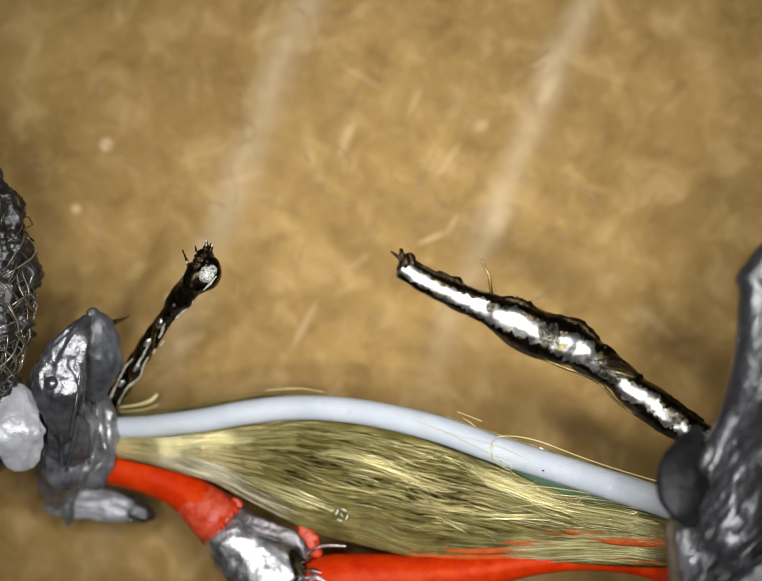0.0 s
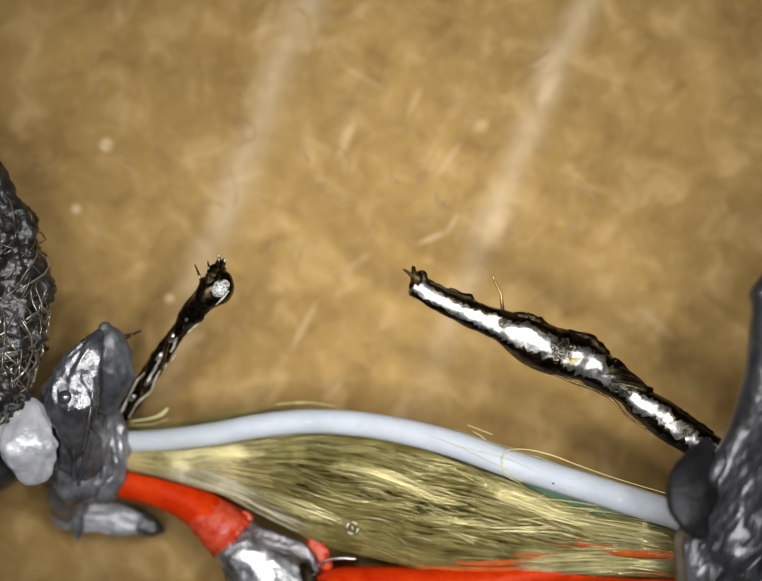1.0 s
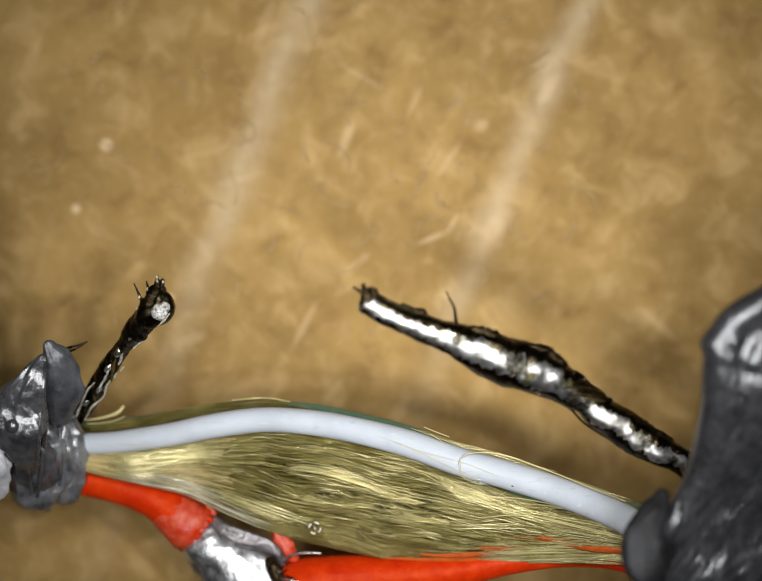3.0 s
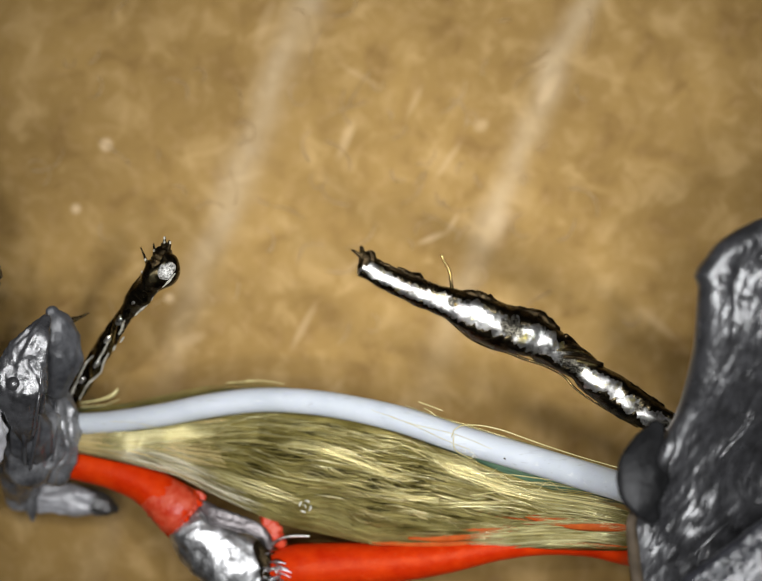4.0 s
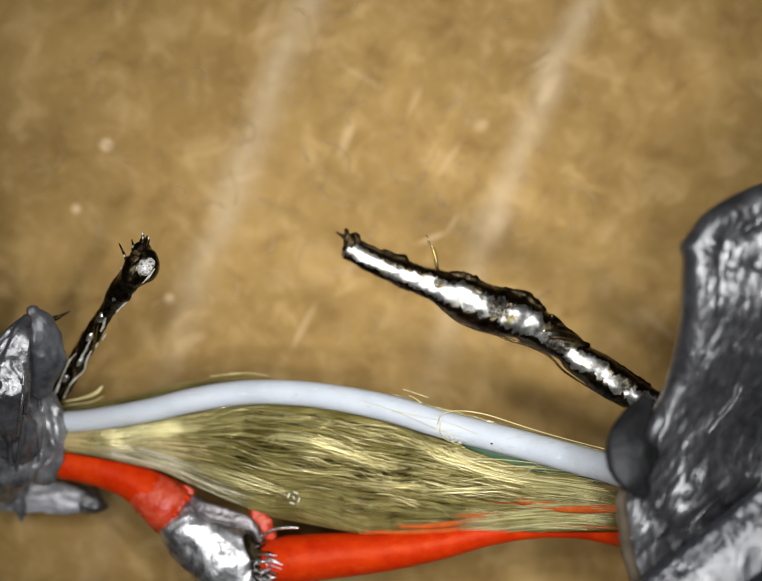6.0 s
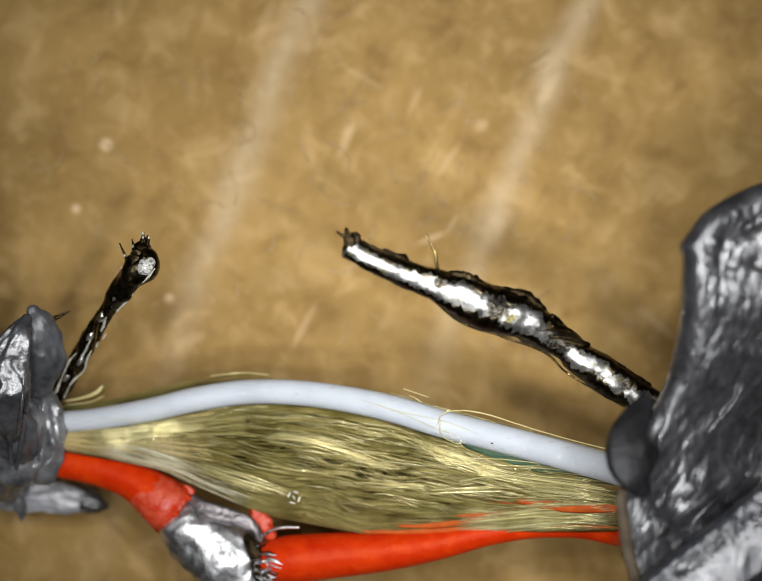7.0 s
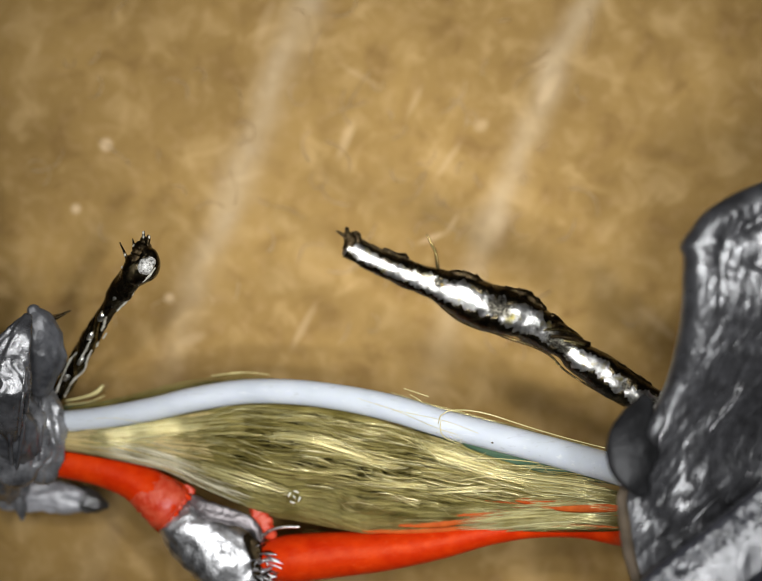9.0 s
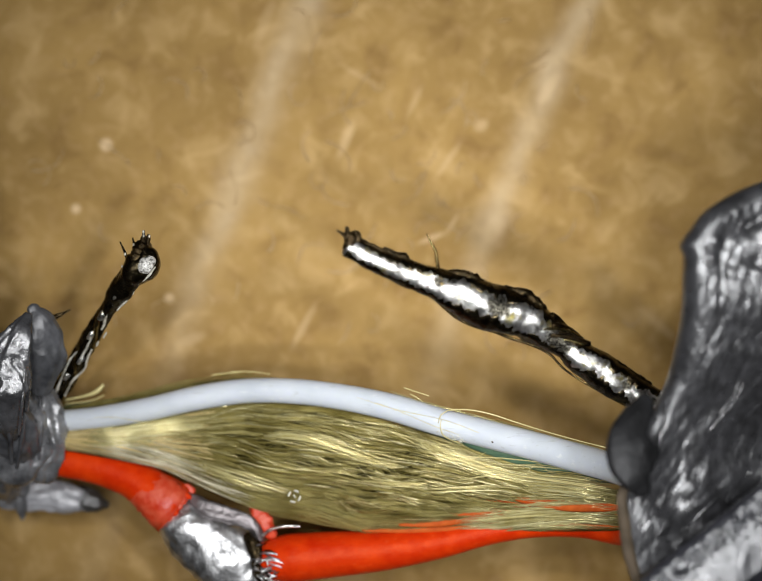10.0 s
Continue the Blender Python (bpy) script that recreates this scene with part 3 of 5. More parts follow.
def long_end(top):
    axis = [(-0.70, 0.87, 0.22), (-0.38, 0.71, 0.235), (-0.05, 0.53, 0.24), (0.47, 0.31, 0.265), (1.04, 0.12, 0.30), (1.46, -0.07, 0.39), (2.01, -0.32, 0.46), (2.59, -0.49, 0.44), (3.02, -0.68, 0.41),
            (3.39, -0.91, 0.33), (3.78, -1.18, 0.27), (4.05, -1.41, 0.32), (4.45, -1.67, 0.355), (4.91, -1.99, 0.33), (5.23, -2.17, 0.31), (5.64, -2.37, 0.27), (6.1, -2.68, 0.25), (6.8, -3.3, 0.24)]

    def on(x, y, up, r):
        """A place of the given radius on the end, up above its middle."""
        return (x, y, end_z(x) + up, r)
    flakes = [([on(-0.50, 0.98, 0.05, 0.11), on(-0.58, 1.06, 0.07, 0.10), on(-0.66, 1.10, 0.10, 0.05)], "charred_tip"),
              ([on(-0.62, 0.98, 0.13, 0.09), on(-0.69, 1.10, 0.15, 0.07), on(-0.73, 1.22, 0.15, 0.04)], "charred_tip"),
              ([on(-0.66, 1.00, 0.13, 0.05), on(-0.80, 1.10, 0.15, 0.04), on(-0.92, 1.17, 0.15, 0.02)], "charred_tip"),
              ([on(-0.50, 0.98, 0.10, 0.09), on(-0.50, 1.08, 0.12, 0.07), on(-0.54, 1.14, 0.13, 0.04)], "charred_tip"),
              ([on(-0.68, 0.84, 0.06, 0.12), on(-0.64, 0.98, 0.10, 0.13), on(-0.56, 1.04, 0.08, 0.10)], "charred_tip"),
              ([on(0.05, 0.80, 0.02, 0.035), on(0.20, 0.74, 0.03, 0.045), on(0.33, 0.68, 0.03, 0.05), on(0.46, 0.66, 0.03, 0.075), on(0.53, 0.60, 0.02, 0.04)], "charred_flake"),
              ([on(-0.40, 0.94, 0.03, 0.06), on(-0.1, 0.80, 0.05, 0.05), on(0.2, 0.68, 0.05, 0.05), on(0.6, 0.54, 0.05, 0.05)], "charred_flake"),
              ([on(1.40, 0.30, 0.05, 0.07), on(1.52, 0.29, 0.08, 0.09), on(1.72, 0.22, 0.10, 0.13), on(1.95, 0.14, 0.10, 0.11), on(2.12, 0.06, 0.08, 0.05)], "charred_flake"),
              ([on(2.30, 0.00, 0.05, 0.06), on(2.56, -0.06, 0.10, 0.09), on(2.90, -0.10, 0.10, 0.10), on(3.10, -0.22, 0.10, 0.10), on(3.32, -0.42, 0.08, 0.08)], "charred_flake"),
              ([on(3.30, -0.48, 0.02, 0.06), on(3.62, -0.76, 0.04, 0.08), on(4.00, -1.08, 0.02, 0.07), on(4.30, -1.25, 0.02, 0.05)], "charred_flake"),
              ([on(4.40, -1.28, 0.02, 0.05), on(4.75, -1.51, 0.04, 0.07), on(5.10, -1.76, 0.04, 0.08), on(5.50, -1.99, 0.02, 0.06)], "charred_flake")]
    spine = [(x, y, end_z(x) if x < 6 else end_z(x) + (x - 6) * 1.0, r) for x, y, r in axis]
    rope = twisted(2, 3.0, 0.06, 0.12, 1.0)
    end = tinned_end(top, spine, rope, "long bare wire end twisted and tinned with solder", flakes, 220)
    # dark shells paint the shaded flanks and leave the lit crown bare
    arc_shell(end, spine, rope, -70, 61, 3.0, wave=0.34)
    arc_shell(end, spine, rope, 116, 250, 21.0, wave=0.34)
    bm = bmesh.new()
    tube(bm, [on(1.16, 0.38, 0.05, 0.040), on(1.13, 0.56, 0.10, 0.036), on(1.10, 0.76, 0.13, 0.030), on(1.00, 0.95, 0.15, 0.026), on(0.93, 1.10, 0.15, 0.018)], 24, 8)
    part("whisker", bm, COPPER, end, "single hair-thin copper strand")
    neck = [on(3.30, -0.76, 0, 0.34), on(3.41, -0.84, 0, 0.31), on(3.80, -1.11, 0, 0.25), on(4.07, -1.35, 0, 0.29), on(4.3, -1.50, 0, 0.30)]
    for k in range(9):
        i = 3 * (k % 4)
        strands("copper_strand", [wound(neck, 0.46, 0.97, 0.022 + 0.014 * (k % 3), 0.1 + 0.31 * k, 34)[i:i + 22]], (BURNT, GILT, BURNT)[k % 3], end, "", "", 8)
    for x, y in ((1.20, 0.10), (1.27, 0.04), (1.32, -0.02), (2.22, -0.40), (2.28, -0.46), (2.18, -0.52), (2.72, -0.66)):
        bm = bmesh.new()
        tube(bm, [on(x, y, 0.30, 0.02), on(x + 0.05, y - 0.03, 0.33, 0.036), on(x + 0.12, y - 0.05, 0.30, 0.016)], 8, 10, lumpy(0.6, 4.0, x), 0.6)
        part("flux_drop", bm, FLUX, end)
    bm = bmesh.new()
    tube(bm, [on(0.9, -0.07, -0.1, 0.02), on(1.2, -0.35, -0.15, 0.025), on(1.55, -0.63, -0.2, 0.03), on(1.95, -0.81, -0.2, 0.03), on(2.35, -0.92, -0.2, 0.035), on(2.65, -1.03, -0.2, 0.03),
              on(3.1, -1.18, -0.2, 0.03), on(3.45, -1.37, -0.2, 0.03), on(3.75, -1.67, -0.2, 0.025), on(4.2, -1.97, -0.2, 0.025), on(4.6, -2.19, -0.2, 0.025), on(5.0, -2.41, -0.2, 0.025)],
         80, 8, lumpy(0.5, 2.0))
    part("flux_edge", bm, COPPER, end, "amber flux residue")
    return end


def wound(rows, turns, offset, radius, phase, n=60):
    """A strand that winds round a line of (x, y, z, r)."""
    line = glide(rows, n)
    out = []
    for i, (p, r, s) in enumerate(line):
        q = (line[min(i + 1, n)][0] - line[max(i - 1, 0)][0]).normalized()
        side = q.cross(Vector((0, 0, 1))).normalized()
        a = phase + 2 * math.pi * turns * i / n
        out.append((p + (side * math.cos(a) + side.cross(q) * math.sin(a)) * (r * offset), radius))
    return out


def short_end(top):
    def rise(rows):
        """Tilts the end: its tip stands nearer to the lens than its root."""
        return [(x, y, z + max(-0.45, min(0.5, 0.45 + 0.65 * (x + 4.9))), r) for x, y, z, r in rows]
    end = tinned_end(top, rise([(-5.72, -0.58, -0.36, 0.15), (-5.58, -0.36, -0.25, 0.18), (-5.3, 0.04, -0.05, 0.25),
                           (-5.06, 0.32, 0.02, 0.31), (-4.92, 0.50, 0.0, 0.34), (-4.87, 0.66, -0.05, 0.29), (-4.87, 0.80, -0.1, 0.17)]),
                     twisted(2, 1.7, 0.12, 0.2, 7.0), "short bare wire end twisted and tinned with solder",
                     [(rise(q), name) for q, name in [([(-4.98, 0.60, 0.1, 0.22), (-4.92, 0.84, 0.05, 0.15), (-4.88, 1.00, 0, 0.08)], "charred_tip"),
                      ([(-5.2, 0.5, 0.05, 0.05), (-5.28, 0.72, 0.1, 0.026), (-5.38, 0.94, 0.1, 0.014)], "charred_tip"),
                      ([(-5.08, 0.6, 0.05, 0.06), (-5.09, 0.86, 0.1, 0.03), (-5.12, 1.02, 0.1, 0.016)], "charred_tip"),
                      ([(-4.93, 0.8, 0.05, 0.05), (-4.90, 1.08, 0.1, 0.03), (-4.90, 1.16, 0.1, 0.025)], "charred_tip"),
                      ([(-4.84, 0.8, 0, 0.05), (-4.79, 1.04, 0, 0.035), (-4.80, 1.08, 0, 0.03)], "charred_tip")]], 90, DARK_METAL)
    bm = bmesh.new()
    tube(bm, rise([(-4.96, 0.38, 0.16, 0.10), (-4.86, 0.46, 0.2, 0.17), (-4.76, 0.54, 0.16, 0.12)]), 14, 20, lumpy(0.2, 3.0))
    part("solder_bead", bm, SPECKLE, end, "crinkled bead of solder with its sparkle painted in")
    spine = rise([(-7.0, -2.55, -1.6, 0.17), (-6.65, -2.15, -1.3, 0.19), (-6.34, -1.66, -1.0, 0.22), (-5.94, -0.94, -0.6, 0.21), (-5.62, -0.42, -0.28, 0.17), (-5.3, 0.04, -0.05, 0.23), (-5.1, 0.28, 0.0, 0.26)])
    for k in range(7):
        strands("copper_strand", [[(p, r * (0.75 + 0.5 * abs(noise.noise(p * 2.2 + Vector((k, 0, 0)))))) for p, r in wound(spine, 1.5 + 0.3 * math.sin(2.1 * k), 0.62, 0.075, 2 * math.pi * k / 7)]], (DARK_METAL, COPPER, DARK_METAL)[k % 3], end, "", "", 10)
    bm = bmesh.new()
    tube(bm, [(x, y, z, r * 0.7) for x, y, z, r in spine], 60, 16, lumpy(0.3, 2.5, 4.0))
    part("solder_film", bm, DARK_METAL, end)
    # pale ridges of solder that paint glints along the dark wire, (x, y, radius)
    along = rise([(-7.0, -2.55, -1.43, 0), (-6.65, -2.15, -1.11, 0), (-6.34, -1.66, -0.78, 0), (-5.94, -0.94, -0.39, 0), (-5.62, -0.42, -0.11, 0), (-5.3, 0.04, 0.18, 0), (-5.06, 0.32, 0.30, 0), (-4.87, 0.66, 0.24, 0)])
    for path in ([(-4.66, 0.42, 0.02), (-4.80, 0.24, 0.03), (-5.04, 0.06, 0.035), (-5.10, -0.06, 0.03), (-5.21, -0.22, 0.035), (-5.44, -0.46, 0.02)],
                 [(-5.50, -0.27, 0.03), (-5.54, -0.34, 0.06), (-5.59, -0.42, 0.04)],
                 [(-5.64, -0.50, 0.03), (-5.68, -0.62, 0.045), (-5.70, -0.74, 0.04), (-5.76, -0.86, 0.02)],
                 [(-6.27, -1.32, 0.015), (-6.40, -1.46, 0.025), (-6.51, -1.67, 0.03), (-6.60, -1.90, 0.028), (-6.69, -2.12, 0.035), (-6.74, -2.24, 0.02)],
                 [(-5.96, -1.27, 0.02), (-6.05, -1.45, 0.03), (-6.11, -1.67, 0.02), (-6.36, -1.92, 0.03), (-6.51, -2.22, 0.02)],
                 [(-5.82, -1.10, 0.02), (-5.84, -1.15, 0.04), (-5.87, -1.20, 0.02)], [(-5.66, -0.92, 0.02), (-5.69, -0.97, 0.032), (-5.72, -1.02, 0.02)],
                 [(-5.98, -1.05, 0.02), (-6.10, -1.30, 0.03), (-6.22, -1.50, 0.02)]):
        bm = bmesh.new()
        tube(bm, [(x, y, float(np.interp(y, [q[1] for q in along], [q[2] for q in along])) + 0.035, 0.72 * r) for x, y, r in path], 40, 10, lumpy(0.8, 7.0, path[0][0], 0.4), 0.8)
        part("glint_ridge", bm, GLINT, end, "pale ridge of solder painted in for a glint")
    # pale dots painted in for sparkles on the tips
    for x, y, r in ((-4.90, 1.15, 0.028), (-4.90, 1.07, 0.026), (-5.28, 0.69, 0.026), (-5.10, 0.88, 0.028), (-4.78, 1.06, 0.022), (-5.34, 0.44, 0.02)):
        bm = bmesh.new()
        tube(bm, rise([(x, y - 0.02, 0.13, r * 0.7), (x, y, 0.14, r), (x, y + 0.02, 0.13, r * 0.7)]), 6, 8, lumpy(0.2, 3.0, x))
        part("glint_speck", bm, GLINT, end, "tiny pale drop painted in for a sparkle on the charred tip")
    for x, y, z, r in ((-5.52, -0.22, 0.05, 0.07), (-5.78, -0.62, -0.2, 0.08), (-6.02, -1.02, -0.42, 0.06), (-6.22, -1.52, -0.72, 0.07), (-6.5, -1.86, -0.95, 0.06), (-5.36, 0.1, 0.18, 0.06)):
        bm = bmesh.new()
        tube(bm, rise([(x, y, z, r * 0.8), (x + 0.05, y + 0.08, z + 0.03, r), (x + 0.08, y + 0.16, z, r * 0.7)]), 10, 14, lumpy(0.3, 3.0, x))
        part("solder_bead", bm, TIN, end)


# upper and lower outline of the fibre bundle, mm
UPPER = [(-6.9, -2.78), (-6.45, -2.85), (-5.34, -2.80), (-3.84, -2.46), (-2.84, -2.30), (-0.84, -2.44), (1.16, -3.06), (2.16, -3.42), (3.16, -3.76), (4.4, -4.06), (5.4, -4.3)]
LOWER = [(-6.9, -3.30), (-6.45, -3.34), (-5.34, -3.54), (-4.54, -3.70), (-3.84, -4.02), (-3.04, -4.38), (-2.24, -4.68), (-0.34, -5.04), (2.16, -5.00), (4.4, -5.00), (5.4, -4.95)]


def outline(line, x):
    return float(np.interp(x, [p[0] for p in line], [p[1] for p in line]))


def bundle_place(x, v, w):
    """x along the bundle, v from its upper to its lower edge, w from its middle (0) to its face (1)."""
    up, low = outline(UPPER, x), outline(LOWER, x)
    mid = (1 - v) * (wire_z(x) - 0.5) + v * float(np.interp(x, (-6.9, -4.5, -2.0, 2.0, 4.4, 5.4), (-1.85, -1.6, -1.62, -1.12, -0.75, 0.0)))
    thick = 0.12 + 0.40 * min(1.0, max(0.0, (up - low) / 2.0))
    bulge = math.sqrt(max(0.0, 1 - (2 * v - 1) ** 2))
    neck = bulge * (0.62 * math.exp(-((x + 5.7) / 1.05) ** 2) + 0.30 * math.exp(-((x + 2.2) / 1.6) ** 2))
    return spot(x, up + (low - up) * v, mid + neck + thick * (0.25 + 0.75 * bulge) * w)


def flow(x, v):
    """v carried along the combed lines of the bundle: neighbours bend together."""
    mid = math.exp(-((x - 0.2) / 3.6) ** 2)
    return v + mid * (0.10 * noise.noise(Vector((x * 0.42, v * 2.4, 1.0))) + 0.040 * noise.noise(Vector((x * 1.0, v * 5.0, 6.0))))


def fibre_bundle(top):
    """Fibres combed along the bundle, parted by narrow gaps, with some lifted locks."""
    rnd = random.Random(11)
    mass = []
    slits = [(rnd.uniform(-3.4, 3.0), rnd.uniform(0.06, 0.94), rnd.uniform(0.15, 0.4), rnd.uniform(0.007, 0.015)) for k in range(45)]
    slits += [(rnd.uniform(-2.6, 2.4), rnd.uniform(0.08, 0.55), rnd.uniform(0.14, 0.34), rnd.uniform(0.012, 0.024)) for k in range(34)]
    slits = np.array(slits)

    def parted(x, v):
        """v, moved aside where the locks part and leave a narrow gap."""
        off = v - slits[:, 1]
        push = slits[:, 3] * np.exp(-((x - slits[:, 0]) / slits[:, 2]) ** 2 - (off / (3.0 * slits[:, 3])) ** 2)
        return v + float((np.where(off < 0, -1.0, 1.0) * push).sum())

    def gap(x, v):
        """How far the packed core opens where the locks part."""
        return min(1.0, float(np.exp(-((x - slits[:, 0]) / slits[:, 2]) ** 2 - ((v - slits[:, 1]) / (1.2 * slits[:, 3])) ** 2).sum()))
    for i in range(4600):
        v0 = (i * 0.6180339 + 0.002 * rnd.random()) % 1.0
        full = rnd.random() < 0.30
        x0 = -6.8 if full or rnd.random() < 0.35 else rnd.uniform(-6.4, 2.5)
        x1 = 5.3 if full else min(5.3, x0 + rnd.uniform(3.0, 8.0))
        deep, ph, wob = rnd.uniform(0.20, 1.0), rnd.uniform(0, 6.3), rnd.choice((0.004, 0.006, 0.010, 0.020))
        drift = rnd.gauss(0, 0.022)
        r = rnd.choice((0.004, 0.005, 0.006, 0.008, 0.010, 0.014))
        n = max(8, int((x1 - x0) * 7.0))
        line = []
        for k in range(n + 1):
            f = k / n
            x = x0 + (x1 - x0) * f
            mid = math.exp(-((x - 0.3) / 4.0) ** 2)
            vv = v0 + drift * math.sin(math.pi * f) + wob * mid * math.sin(ph + 1.7 * x)
            vv = min(0.995, max(0.005, parted(x, flow(x, vv))))
            p = bundle_place(x, vv, deep + 0.22 * noise.noise(Vector((x * 0.5, vv * 6.0, 4.0))))
            p.z += mid * (0.10 * noise.noise(Vector((x * 0.8, vv * 7.0, 9.0))) + 0.05 * noise.noise(Vector((x * 2.0, vv * 16.0, 3.0))))
            line.append((p, r * (0.4 if k in (0, n) else 1)))
        if i % 20 == 0:
            strands("fibre", [[(p + Vector((0, 0, 0.012)), q) for p, q in line]], GOLD, top, "", "", 4, 0.6)
        else:
            mass.append(line)
    for lock in range(16):
        for i in range(6):
            x0, x1, dy, dz = -6.7 + abs(rnd.gauss(0, 0.3)), rnd.uniform(-4.2, -0.4), rnd.gauss(0, 0.05), rnd.gauss(-0.5, 0.08)
            up = rnd.uniform(0.08, 0.24)
            mass.append([(spot(x, outline(UPPER, x) + 0.30 + (up + dy) * math.sin(math.pi * min(1, (k + 1) / 16)) + 0.02 * math.sin(2 * x + i), wire_z(x) + dz), rnd.choice((0.008, 0.011)))
                          for k in range(17) for x in [x0 + (x1 - x0) * k / 16]])
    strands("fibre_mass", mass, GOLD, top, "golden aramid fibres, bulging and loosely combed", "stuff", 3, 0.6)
    bm = bmesh.new()
    nx, nv = 200, 70
    rows = []
    for i in range(nx + 1):
        x = -6.8 + 12.1 * i / nx
        ring = [bundle_place(x, v, 0.68 - 1.3 * gap(x, v)) for v in (0.04 + 0.92 * k / nv for k in range(nv + 1))] + [bundle_place(x, 0.96 - 0.92 * k / nv, -1.0) for k in range(0, nv + 1, 5)]
        rows.append([bm.verts.new((p - HUB) * MM) for p in ring])
    for i, (a, b) in enumerate(zip(rows, rows[1:])):
        for k in range(len(a)):
            if k < nv and gap(-6.8 + 12.1 * (i + 0.5) / nx, 0.04 + 0.92 * (k + 0.5) / nv) > 0.4:
                continue
            j = (k + 1) % len(a)
            bm.faces.new((a[k], a[j], b[j], b[k])).smooth = True
    bm.faces.new(rows[0][::-1])
    bm.faces.new(rows[-1])
    part("fibre_core", bm, CORE, top, "packed inner fibres")


